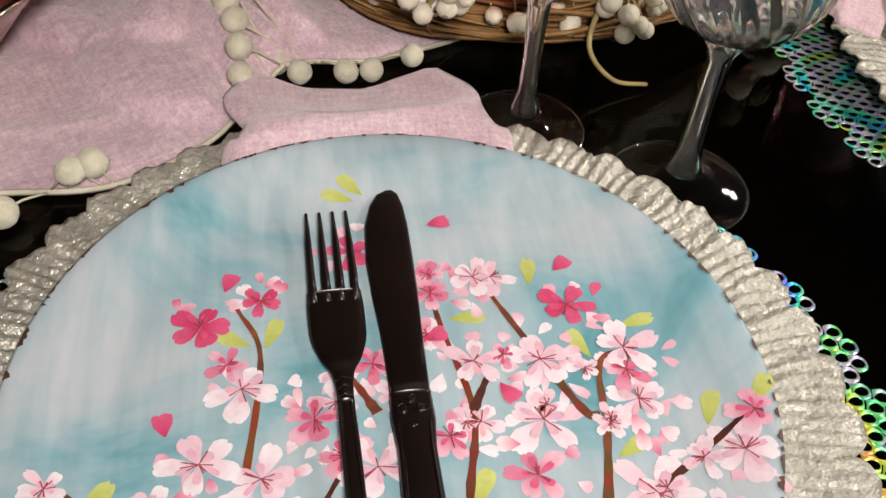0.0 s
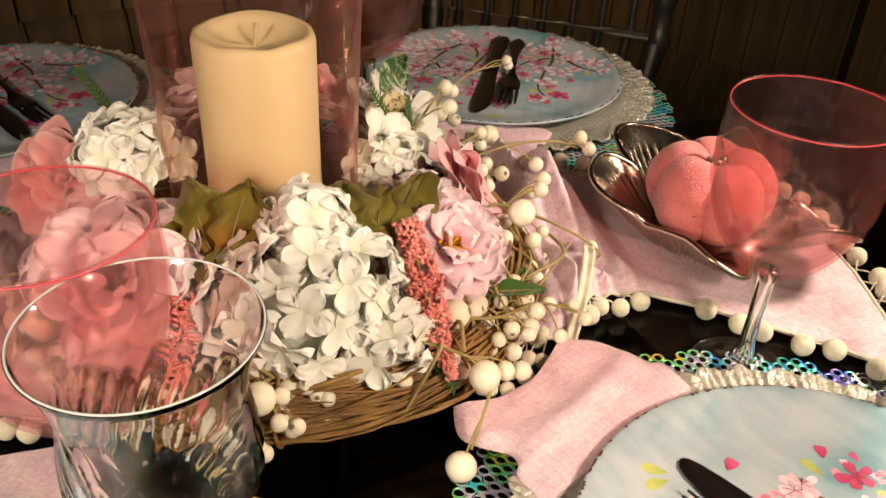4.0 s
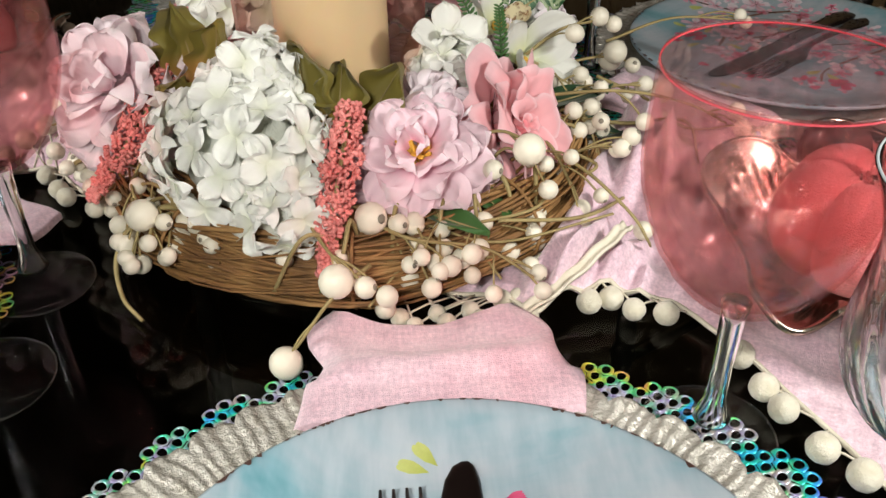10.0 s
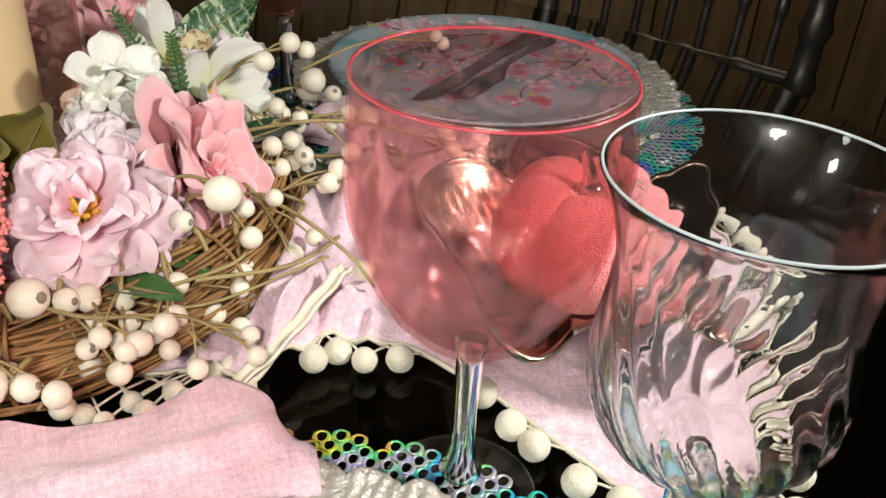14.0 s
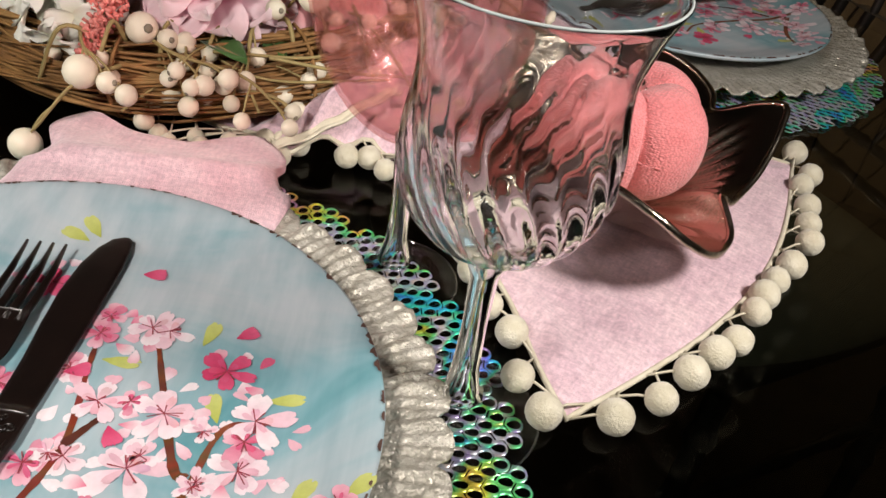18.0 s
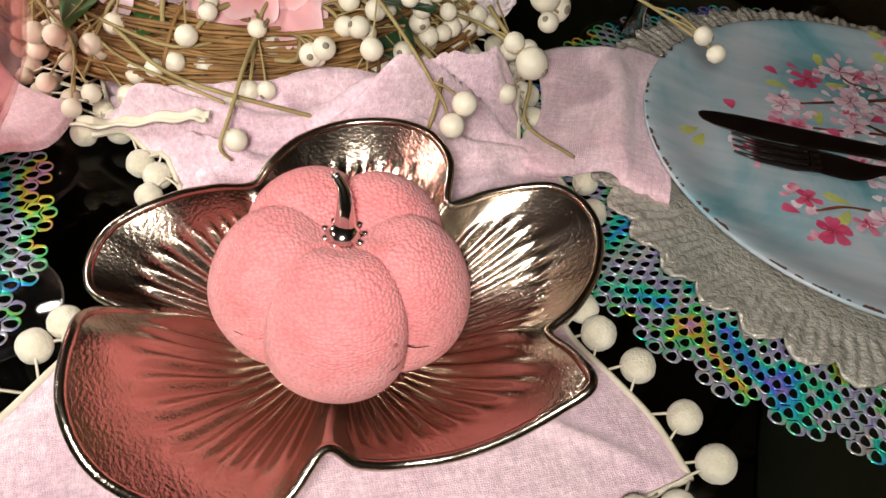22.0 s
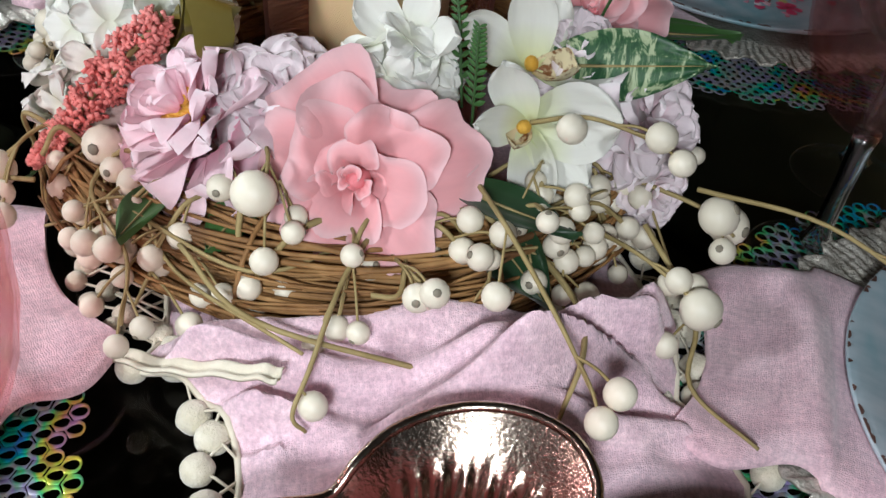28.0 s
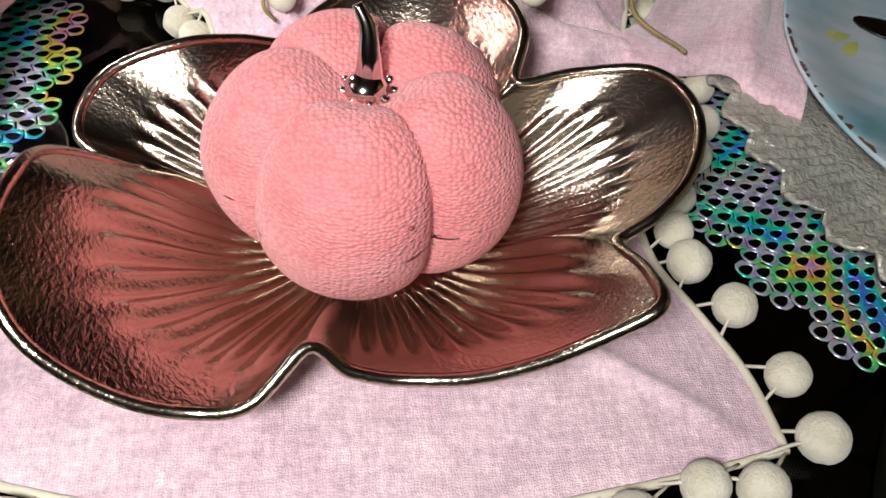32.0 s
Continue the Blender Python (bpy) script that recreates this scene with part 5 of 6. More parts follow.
# ---- berry sprays ----
berry_g = lathe([(max(math.sin(math.pi * j / 9), 1e-4) * (1 if j < 9 else 1), -math.cos(math.pi * j / 9) * 0.96) for j in range(10)], 14)
berry_mesh = mesh_of("berry", berry_g, M_BERRY)
eye_mesh = mesh_of("berry_eye", moved(ball(0.30, 7, 4, 0.35), Matrix.Translation((0, 0, 0.95))), M_BERRYEYE)


def spray(points, berries, thick=0.0011):
    """A bent wire stem with ivory berries: places and sizes in metres."""
    s = thing("berry_spray", Matrix(), "olive wire sprig with round ivory berries on the wreath", "berry sprig", "berry sprigs")
    line = smooth_line(points, 6)
    part("stem", tube(line, [thick * (1.25 - 0.5 * i / len(line)) for i in range(len(line))], 5), M_STEM, s)
    twigs = []
    for c, r in berries:
        c = Vector(c)
        near = min(line, key=lambda q: (q - c).length + 0.4 * abs(q.z - c.z))
        j = max(0, line.index(near) - 3)
        root = line[j]
        way = (c - root)
        mid = root.lerp(c, 0.5) + Vector((0, 0, 0.1 * way.length))
        if way.length > r:
            twigs.append(tube(smooth_line([root, mid, c], 4), 0.0007, 4))
        d = way.normalized() if way.length > 1e-4 else Vector((0, 0, 1))
        d = (d + Vector((rnd.uniform(-1, 1), rnd.uniform(-1, 1), rnd.uniform(-0.2, 1)))).normalized()
        turn = d.to_track_quat("Z", "Y").to_matrix().to_4x4()
        b = part("berry", berry_mesh, None, s, m=Matrix.Translation(c) @ turn @ Matrix.Scale(r, 4))
        if rnd.random() < 0.55:
            part("berry_eye", eye_mesh, None, b)
    for g in twigs:
        part("twiglet", g, M_STEM, s)
    return s


def on_ring(deg, r, z):
    return WC + Vector((r * math.cos(radians(deg)), r * math.sin(radians(deg)), z))


BIG, MID, SMALL = 0.0096, 0.0062, 0.0052
spray([(0.112, -0.165, 0.055), (0.104, -0.19, 0.05), (0.088, -0.208, 0.022)], [((0.082, -0.210, 0.0115), BIG * 0.98)])
spray([(0.06, -0.145, 0.062), (0.085, -0.168, 0.064), (0.102, -0.178, 0.06)], [((0.102, -0.184, 0.054), BIG), ((0.1165, -0.179, 0.051), MID), ((0.128, -0.177, 0.047), MID)])
spray([(0.10, -0.07, 0.07), (0.14, -0.06, 0.09), (0.160, -0.06, 0.09)], [((0.166, -0.065, 0.086), BIG * 1.02), ((0.172, -0.05, 0.07), SMALL), ((0.178, -0.062, 0.06), MID)])
spray([(0.07, -0.12, 0.06), (0.09, -0.133, 0.066)], [((0.098, -0.136, 0.064), BIG), ((0.112, -0.13, 0.06), MID), ((0.118, -0.122, 0.058), MID)])
spray([(-0.08, -0.12, 0.05), (-0.05, -0.16, 0.066), (-0.03, -0.178, 0.066)], [((-0.026, -0.181, 0.062), BIG), ((-0.043, -0.183, 0.052), MID), ((-0.035, -0.19, 0.045), MID), ((-0.01, -0.186, 0.04), SMALL)])
spray([(-0.10, -0.06, 0.06), (-0.13, -0.085, 0.078), (-0.145, -0.10, 0.076)], [((-0.150, -0.099, 0.076), BIG), ((-0.140, -0.113, 0.080), BIG), ((-0.160, -0.060, 0.061), MID)])
spray([(-0.12, -0.03, 0.06), (-0.16, -0.05, 0.075), (-0.18, -0.062, 0.073)], [((-0.189, -0.066, 0.071), BIG), ((-0.178, -0.075, 0.060), MID)])
spray([(0.09, -0.13, 0.058), (0.125, -0.138, 0.058), (0.16, -0.12, 0.05), (0.19, -0.12, 0.038)], [((0.148, -0.139, 0.047), MID), ((0.137, -0.141, 0.030), MID), ((0.156, -0.128, 0.05), MID), ((0.172, -0.135, 0.032), SMALL), ((0.196, -0.122, 0.032), SMALL), ((0.19, -0.112, 0.036), SMALL)])
spray([(0.125, 0.03, 0.07), (0.19, 0.035, 0.085), (0.235, 0.045, 0.08), (0.262, 0.055, 0.066)], [((0.273, 0.055, 0.064), MID), ((0.267, 0.062, 0.072), MID), ((0.214, 0.028, 0.07), MID)])
spray([(0.15, -0.01, 0.06), (0.19, -0.03, 0.06), (0.225, -0.045, 0.045), (0.238, -0.052, 0.034), (0.240, -0.047, 0.026)], [((0.234, -0.044, 0.034), MID)])
spray([(0.13, -0.01, 0.055), (0.16, -0.01, 0.052), (0.2, 0.0, 0.066)], [((0.168, -0.017, 0.046), MID), ((0.211, 0.004, 0.070), MID), ((0.207, -0.002, 0.064), MID), ((0.203, 0.002, 0.06), SMALL)])
spray([(0.12, 0.06, 0.09), (0.14, 0.08, 0.105), (0.16, 0.11, 0.103)], [((0.152, 0.068, 0.107), MID * 1.1), ((0.159, 0.106, 0.107), MID * 1.15), ((0.168, 0.114, 0.10), MID)])
spray([(0.12, 0.11, 0.06), (0.15, 0.14, 0.062), (0.17, 0.15, 0.06)], [((0.159, 0.153, 0.057), BIG), ((0.165, 0.142, 0.068), BIG), ((0.18, 0.14, 0.06), MID)])
spray([(0.14, 0.08, 0.05), (0.18, 0.10, 0.06), (0.205, 0.118, 0.055)], [((0.207, 0.122, 0.051), BIG), ((0.196, 0.114, 0.058), MID), ((0.192, 0.125, 0.05), MID), ((0.184, 0.118, 0.045), MID)])
spray([(0.12, -0.09, 0.055), (0.145, -0.105, 0.045), (0.17, -0.118, 0.03)], [((0.152, -0.109, 0.037), MID), ((0.165, -0.09, 0.03), MID), ((0.18, -0.095, 0.026), MID), ((0.176, -0.08, 0.04), SMALL)])
spray([(-0.02, -0.165, 0.055), (-0.045, -0.176, 0.040), (-0.053, -0.184, 0.024), (-0.042, -0.196, 0.008), (-0.022, -0.204, 0.003)], [], 0.0016)
spray([(0.16, 0.11, 0.06), (0.2, 0.125, 0.04), (0.23, 0.115, 0.028), (0.265, 0.13, 0.03)], [((0.212, 0.108, 0.035), MID)], 0.0012)
spray([(0.15, 0.05, 0.055), (0.19, 0.07, 0.045), (0.235, 0.06, 0.06), (0.25, 0.05, 0.035)], [((0.18, 0.055, 0.045), MID)], 0.0014)
spray([(0.16, 0.13, 0.08), (0.2, 0.17, 0.09), (0.25, 0.2, 0.085)], [((0.247, 0.196, 0.09), SMALL), ((0.252, 0.204, 0.082), SMALL)], 0.001)
for k in range(50):
    deg = 360 * k / 50 + rnd.uniform(-4, 4)
    r0 = rnd.uniform(0.115, 0.14)
    r1 = r0 + rnd.uniform(0.01, 0.036)
    sw = rnd.uniform(-16, 16)
    z0, z1 = rnd.uniform(0.045, 0.062), rnd.uniform(0.032, 0.074)
    tip = on_ring(deg + sw, r1, z1)
    pts = [on_ring(deg, r0, z0), on_ring(deg + sw * 0.5, (r0 + r1) / 2, max(z0, z1) + rnd.uniform(0, 0.012)), tip]
    bs = []
    for j in range(rnd.choice((1, 2, 2, 3, 3))):
        q = tip + Vector((rnd.uniform(-0.012, 0.012), rnd.uniform(-0.012, 0.012), rnd.uniform(-0.010, 0.008)))
        q.z = max(q.z, 0.012)
        if all((q - Vector(o)).length > 0.0110 for o, _ in bs):
            bs.append((tuple(q), rnd.choice((SMALL, SMALL, MID))))
    spray(pts, bs, rnd.uniform(0.0007, 0.0012))
for k in range(46):
    deg = rnd.uniform(188, 262) if k < 26 else rnd.uniform(18, 68)
    r0, lean = rnd.uniform(0.135, 0.155), rnd.uniform(-14, 14)
    r1, z1 = rnd.uniform(0.148, 0.192), rnd.uniform(0.022, 0.070)
    tip = on_ring(deg + lean, r1, z1)
    bs = [(tuple(tip), rnd.choice((MID, SMALL)))]
    for j in range(rnd.choice((1, 2, 3))):
        q = tip + Vector((rnd.uniform(-0.014, 0.014), rnd.uniform(-0.014, 0.014), rnd.uniform(-0.010, 0.010)))
        q.z = max(q.z, 0.010)
        if all((q - Vector(o)).length > 0.0105 for o, _ in bs):
            bs.append((tuple(q), rnd.choice((SMALL, MID))))
    spray([on_ring(deg, r0, 0.055), on_ring(deg + lean * 0.5, (r0 + r1) / 2, max(0.055, z1) + 0.006), tip], bs, rnd.uniform(0.0009, 0.0014))
loose = []
for k in range(12):
    deg, sw = rnd.uniform(-80, 70), rnd.uniform(-45, 45)
    r0 = rnd.uniform(0.12, 0.15)
    pts = [on_ring(deg, r0, 0.055), on_ring(deg + sw * 0.4, r0 + rnd.uniform(0.01, 0.03), rnd.uniform(0.04, 0.075)), on_ring(deg + sw, r0 + rnd.uniform(0.0, 0.055), rnd.uniform(0.02, 0.06))]
    loose.append(tube(smooth_line(pts, 6), rnd.uniform(0.0007, 0.0014), 5))
for g in loose:
    part("stray_stem", g, M_STEM, wreath)

own = random.Random(41)
for deg in (-52, -41, -33, -24, -13, -4, 9, 18, 30, 39, 46, 54):
    lean, r1, z1 = own.uniform(-9, 9), own.uniform(0.156, 0.178), own.uniform(0.018, 0.058)
    tip = on_ring(deg + lean, r1, z1)
    bs = [(tuple(tip), MID)]
    for k in range(4):
        q = tip + Vector((own.uniform(-0.006, 0.012), own.uniform(-0.017, 0.017), own.uniform(-0.012, 0.014)))
        q.z = max(q.z, 0.010)
        if all((q - Vector(o)).length > 0.0112 for o, _ in bs):
            bs.append((tuple(q), own.choice((SMALL, MID, MID))))
    spray([on_ring(deg - 2 * lean, 0.128, 0.060), on_ring(deg, 0.150, 0.066), tip], bs, own.uniform(0.0011, 0.0017))


# ---- silk flowers ----
def cloth_petal(name, light, edge, heart, rough=0.75, thinness=0.25):
    """Silk petal: tinted from its root to its edge, with fine veins."""
    m, t, b = nodes_of(name)
    a = t.nodes.new("ShaderNodeAttribute")
    a.attribute_name = "reach"
    col = ramp(t, a.outputs["Fac"], [(0.0, heart), (0.35, light), (0.85, light), (1.0, edge)])
    vec = coords(t)
    vein = ramp(t, noise_of(t, coords(t, scale=(1, 0.12, 1)), 300, 3), [(0.3, (0.95, 0.94, 0.95)), (0.7, (1, 1, 1))])
    info, hsv, mp = t.nodes.new("ShaderNodeObjectInfo"), t.nodes.new("ShaderNodeHueSaturation"), t.nodes.new("ShaderNodeMapRange")
    mp.inputs[3].default_value, mp.inputs[4].default_value = 0.96, 1.06
    link(t, info.outputs["Random"], mp.inputs[0])
    link(t, mp.outputs[0], hsv.inputs["Value"])
    link(t, mix(t, 1.0, col, vein, "MULTIPLY"), hsv.inputs["Color"])
    link(t, hsv.outputs[0], b.inputs["Base Color"])
    b.inputs["Roughness"].default_value = rough
    b.inputs["Sheen Weight"].default_value = 0.15
    bump(t, noise_of(t, vec, 420, 2), b, 0.25, 0.0004)
    # thin silk lets some of the light through
    thin, both = t.nodes.new("ShaderNodeBsdfTranslucent"), t.nodes.new("ShaderNodeMixShader")
    link(t, hsv.outputs[0], thin.inputs["Color"])
    both.inputs[0].default_value = thinness
    link(t, b.outputs[0], both.inputs[1])
    link(t, thin.outputs[0], both.inputs[2])
    link(t, both.outputs[0], t.nodes["Material Output"].inputs[0])
    return m


def petal_mesh(name, material, length, width, cup, curl, ruffle, seed, point=0.0, nu=11, nv=10, lobes=0.0):
    """A petal that grows along +y from the origin, its inner side up."""
    off = Vector((seed * 1.7, seed * 0.9, seed * 2.3))
    vs, reach = [], []
    for j in range(nv):
        v = math.sin(0.5 * math.pi * j / (nv - 1))
        w = width * (0.16 + 1.0 * v ** 0.7) * max(1 - v ** 3.2, 0.0004) ** 0.5 * (1 - point * v ** 2) * (1 + lobes * math.sin(v * 19))
        for i in range(nu):
            s = (i / (nu - 1) - 0.5) * 2
            ln = length * v * (1 - 0.05 * s * s * v + 0.07 * noise.noise(Vector((s * 2.5, v, 0)) + off) * v)
            x = s * w / 2
            z = cup * (s * s * w * 0.9) + curl * length * v * v - cup * length * 0.25 * math.sin(math.pi * v)
            z += ruffle * length * v * v * noise.noise(Vector((s * 2.6, v * 1.4, 0)) + off) * (0.4 + abs(s))
            vs.append((x, ln, z))
            reach.append(j / (nv - 1))
    fs = [(j * nu + i, j * nu + i + 1, (j + 1) * nu + i + 1, (j + 1) * nu + i) for j in range(nv - 1) for i in range(nu - 1)]
    g = solid((vs, fs), 0, 0.0005)
    me = mesh_of(name, g, material, True, 70)
    at = me.attributes.new("reach", "FLOAT", "POINT")
    at.data.foreach_set("value", reach + reach)
    return me


S_CORAL = cloth_petal("coral_silk", (0.86, 0.33, 0.32), (0.88, 0.48, 0.46), (0.78, 0.22, 0.22))
S_ROSE = cloth_petal("salmon_silk", (0.95, 0.50, 0.52), (0.96, 0.66, 0.68), (0.90, 0.30, 0.33))
S_LILAC = cloth_petal("lilac_pink_silk", (0.99, 0.79, 0.84), (0.99, 0.87, 0.90), (0.95, 0.50, 0.63), 0.75, 0.22)
S_PALE = cloth_petal("pale_lilac_silk", (0.99, 0.90, 0.92), (0.99, 0.95, 0.95), (0.98, 0.78, 0.83), 0.75, 0.22)
S_WHITE = cloth_petal("white_silk", (0.96, 0.97, 0.90), (0.97, 0.98, 0.93), (0.86, 0.89, 0.72), 0.75, 0.22)
S_ORCHID = cloth_petal("cream_orchid_silk", (0.88, 0.89, 0.82), (0.9, 0.91, 0.86), (0.66, 0.72, 0.34))
S_LEAF = cloth_petal("green_leaf_silk", (0.06, 0.17, 0.035), (0.09, 0.22, 0.05), (0.05, 0.13, 0.03), 0.5)
S_DARK = cloth_petal("dark_green_leaf", (0.018, 0.06, 0.02), (0.025, 0.08, 0.03), (0.04, 0.10, 0.03), 0.45)
S_AUTUMN = cloth_petal("olive_brown_leaf", (0.24, 0.20, 0.035), (0.30, 0.20, 0.03), (0.50, 0.16, 0.025), 0.5)
S_CORE = surface("pale_flower_core", [(0.3, (0.62, 0.64, 0.55)), (0.7, (0.75, 0.77, 0.70))], 90, 0.9, relief=0.6, relief_scale=160, size=0.003)
S_YELLOW = surface("yellow_stamen", [(0.3, (0.70, 0.36, 0.03)), (0.7, (0.85, 0.52, 0.08))], 200, 0.7, relief=0.5, relief_scale=600)
S_SPECK = surface("brown_speckle", [(0.40, (0.20, 0.08, 0.02)), (0.5, (0.75, 0.68, 0.45))], 160, 0.6)
S_SPIKE = surface("coral_plume", [(0.3, (0.70, 0.19, 0.17)), (0.7, (0.87, 0.35, 0.31))], 90, 0.85, relief=0.5, relief_scale=500, per_object=0.1)


def variegated():
    m, t, b = nodes_of("variegated_leaf")
    vec = coords(t)
    col = ramp(t, noise_of(t, coords(t, scale=(0.35, 1, 1)), 130, 4, 0.7, 1.2), [(0.40, (0.02, 0.075, 0.03)), (0.50, (0.05, 0.13, 0.05)), (0.58, (0.42, 0.50, 0.30))])
    link(t, col, b.inputs["Base Color"])
    b.inputs["Roughness"].default_value = 0.4
    bump(t, noise_of(t, vec, 200, 2), b, 0.3, 0.0006)
    return m


S_VARIE = variegated()


def facing(place, way, spin=0.0):
    """A pose whose z axis points along way."""
    return Matrix.Translation(place) @ Vector(way).to_track_quat("Z", "Y").to_matrix().to_4x4() @ pose(0, 0, 0, 0, 0, spin)


def whorl(name, label, m, meshes, rows, group="silk flowers"):
    """A flower of separate petals. rows: count, distance out, height, tilt in degrees from upright, scale."""
    f = thing(name, m, label, "silk flower", group)
    k = 0
    for count, out, up, tilt, scale in rows:
        for i in range(count):
            a = 360 * i / count + 137.5 * k + rnd.uniform(-10, 10)
            pm = pose(0, 0, up, 0, 0, a) @ pose(0, out, 0, 90 - tilt + rnd.uniform(-7, 7), rnd.uniform(-6, 6), rnd.uniform(-6, 6)) @ Matrix.Scale(scale * rnd.uniform(0.93, 1.07), 4)
            part("petal", meshes[(k + i) % len(meshes)], None, f, m=pm)
        k += 1
    return f


def shell(name, material, r0, r1, z0, z1, wide, flare, ruffle, freq, seed, nu=27, nv=15):
    """A petal wrapped round the flower's axis, wider and rolled outwards at its top."""
    off = Vector((seed * 1.7, seed * 0.9, seed * 2.3))
    vs, low, reach = [], [], []
    for j in range(nv):
        for i in range(nu):
            v, q = j / (nv - 1), (i / (nu - 1) - 0.5) * 2
            t = v * (1 - 0.32 * abs(q) ** 3.2 + 0.05 * noise.noise(Vector((q * 3, 0, 5)) + off))
            r = r0 + (r1 - r0) * t ** 1.2 + flare * t ** 5
            z = z0 + (z1 - z0) * math.sin(0.5 * math.pi * t) - 0.7 * flare * t ** 5
            r += ruffle * t * t * noise.noise(Vector((q * freq, t * 1.2, 0)) + off) + 0.07 * r1 * q
            z += 0.7 * ruffle * t * t * noise.noise(Vector((q * freq, t * 1.2, 9)) + off)
            a = q * wide * (0.55 + 0.45 * t ** 0.6)
            r = max(r, 0.0004)
            vs.append((r * math.sin(a), r * math.cos(a), z))
            low.append(((r - 0.0004) * math.sin(a), (r - 0.0004) * math.cos(a), z - 0.0004))
            reach.append(v)
    n = nu * nv
    fs = [(j * nu + i, j * nu + i + 1, (j + 1) * nu + i + 1, (j + 1) * nu + i) for j in range(nv - 1) for i in range(nu - 1)]
    border = list(range(nu)) + [j * nu + nu - 1 for j in range(1, nv)] + [(nv - 1) * nu + i for i in range(nu - 2, -1, -1)] + [j * nu for j in range(nv - 2, 0, -1)]
    rim = [(a, b, b + n, a + n) for a, b in zip(border, border[1:] + border[:1])]
    me = mesh_of(name, (vs + low, fs + [tuple(k + n for k in f[::-1]) for f in fs] + rim), material, True)
    at = me.attributes.new("reach", "FLOAT", "POINT")
    at.data.foreach_set("value", reach + reach)
    return me


ROSE_ROWS = [(3, 0.0012, 0.0050, 0.004, 0.0235, 1.6, 0.001, 0.002), (3, 0.003, 0.0120, 0.002, 0.0255, 1.35, 0.004, 0.005), (3, 0.005, 0.0200, 0.000, 0.0265, 1.30, 0.006, 0.009), (4, 0.007, 0.029, -0.003, 0.0250, 1.08, 0.007, 0.016), (4, 0.009, 0.037, -0.007, 0.0215, 1.08, 0.008, 0.019), (4, 0.010, 0.0415, -0.012, 0.0130, 1.05, 0.006, 0.021)]
# rows of a ruffled dome: count, distance out, height, tilt from upright, scale
PEONY_ROWS = [(9, 0.013, -0.002, 97, 1.06), (9, 0.012, 0.006, 80, 1.02), (8, 0.010, 0.013, 63, 0.95), (7, 0.008, 0.019, 46, 0.85), (5, 0.006, 0.023, 28, 0.72), (4, 0.0035, 0.026, 10, 0.52)]
made_petals = {}


def wrapped(name, label, m, material, rows, size, freq, full):
    f = thing(name, m, label, "silk flower", "silk flowers")
    for k, (count, r0, r1, z0, z1, wide, flare, ruffle) in enumerate(rows):
        for i in range(count):
            key = (name, material.name, k, i % 3)
            if key not in made_petals:
                made_petals[key] = shell("petal", material, r0, r1, z0, z1, wide, flare, ruffle, freq, 1 + 3 * k + i % 3)
            a = 360 * i / count + 137.5 * k + rnd.uniform(-16, 16)
            part("petal", made_petals[key], None, f, m=pose(0, 0, rnd.uniform(-0.0018, 0.0018), 0, 0, a) @ pose(0, 0, 0, rnd.uniform(-9, 9), rnd.uniform(-8, 8), 0) @ Matrix.Scale(size / full * rnd.uniform(0.90, 1.08), 4))
    return f


def rose(m, material, size, label):
    f = wrapped("silk_rose", label, m, material, ROSE_ROWS, size, 2.2, 0.046)
    part("heart", lathe([(0.0001, 0.0), (0.006, 0.002), (0.0058, 0.010), (0.0042, 0.0185), (0.0018, 0.0205), (0.0001, 0.0200)], 20, lambda a, r, z: (r * (1 + 0.12 * math.sin(2 * a + z * 300)), z, a)), material, f, "tightly rolled heart", m=Matrix.Scale(size / 0.046, 4))
    return f


def peony(m, material, size, label, yellow=True):
    """A full dome of short, broad, ruffled petals that overlap like scales."""
    f = thing("silk_peony", m, label, "silk flower", "silk flowers")
    for k, (count, out, up, tilt, scale) in enumerate(PEONY_ROWS):
        for i in range(count):
            key = ("peony", material.name, (i + k) % 4)
            if key not in made_petals:
                made_petals[key] = petal_mesh("petal", material, 0.029, 0.033, 0.13, -0.16, 0.34, 31 + 7 * ((i + k) % 4), 0, 15, 13)
            a = 360 * i / count + 137.5 * k + rnd.uniform(-14, 14)
            part("petal", made_petals[key], None, f, m=Matrix.Scale(size / 0.046, 4) @ pose(0, 0, up + rnd.uniform(-0.002, 0.002), 0, 0, a) @ pose(0, out, 0, 90 - tilt + rnd.uniform(-8, 8), rnd.uniform(-8, 8), rnd.uniform(-8, 8)) @ Matrix.Scale(scale * rnd.uniform(0.92, 1.08), 4))
    if yellow:
        tagged(part("stamens", joined([moved(tube([(0, 0, 0), (0.0, 0.001, 0.016)], [0.0007, 0.0014], 5), pose(0.004 * math.cos(i * 2.4) * (i / 24), 0.004 * math.sin(i * 2.4) * (i / 24), 0.016, 30 * math.sin(i), 30 * math.cos(i), 0)) for i in range(24)]), S_YELLOW, f, "yellow stamens"), kind="stuff")
    return f


def floret_mesh(material, seed):
    gs, reach = [], []
    base = petal_mesh("petal", material, 0.0160, 0.0178, 0.16, -0.36, 0.34, seed, 0, 11, 9)
    vs = [tuple(v.co) for v in base.vertices]
    fs = [tuple(p.vertices) for p in base.polygons]
    rc = [d.value for d in base.attributes["reach"].data]
    for k in range(4):
        gs.append(moved((vs, fs), pose(0, 0, 0.0004 * (k % 2), 20 + 7 * (k % 2), 0, 90 * k + 9 * (k % 2))))
        reach += rc
    me = mesh_of("floret", joined(gs), material, True, 70)
    at = me.attributes.new("reach", "FLOAT", "POINT")
    at.data.foreach_set("value", reach)
    return me


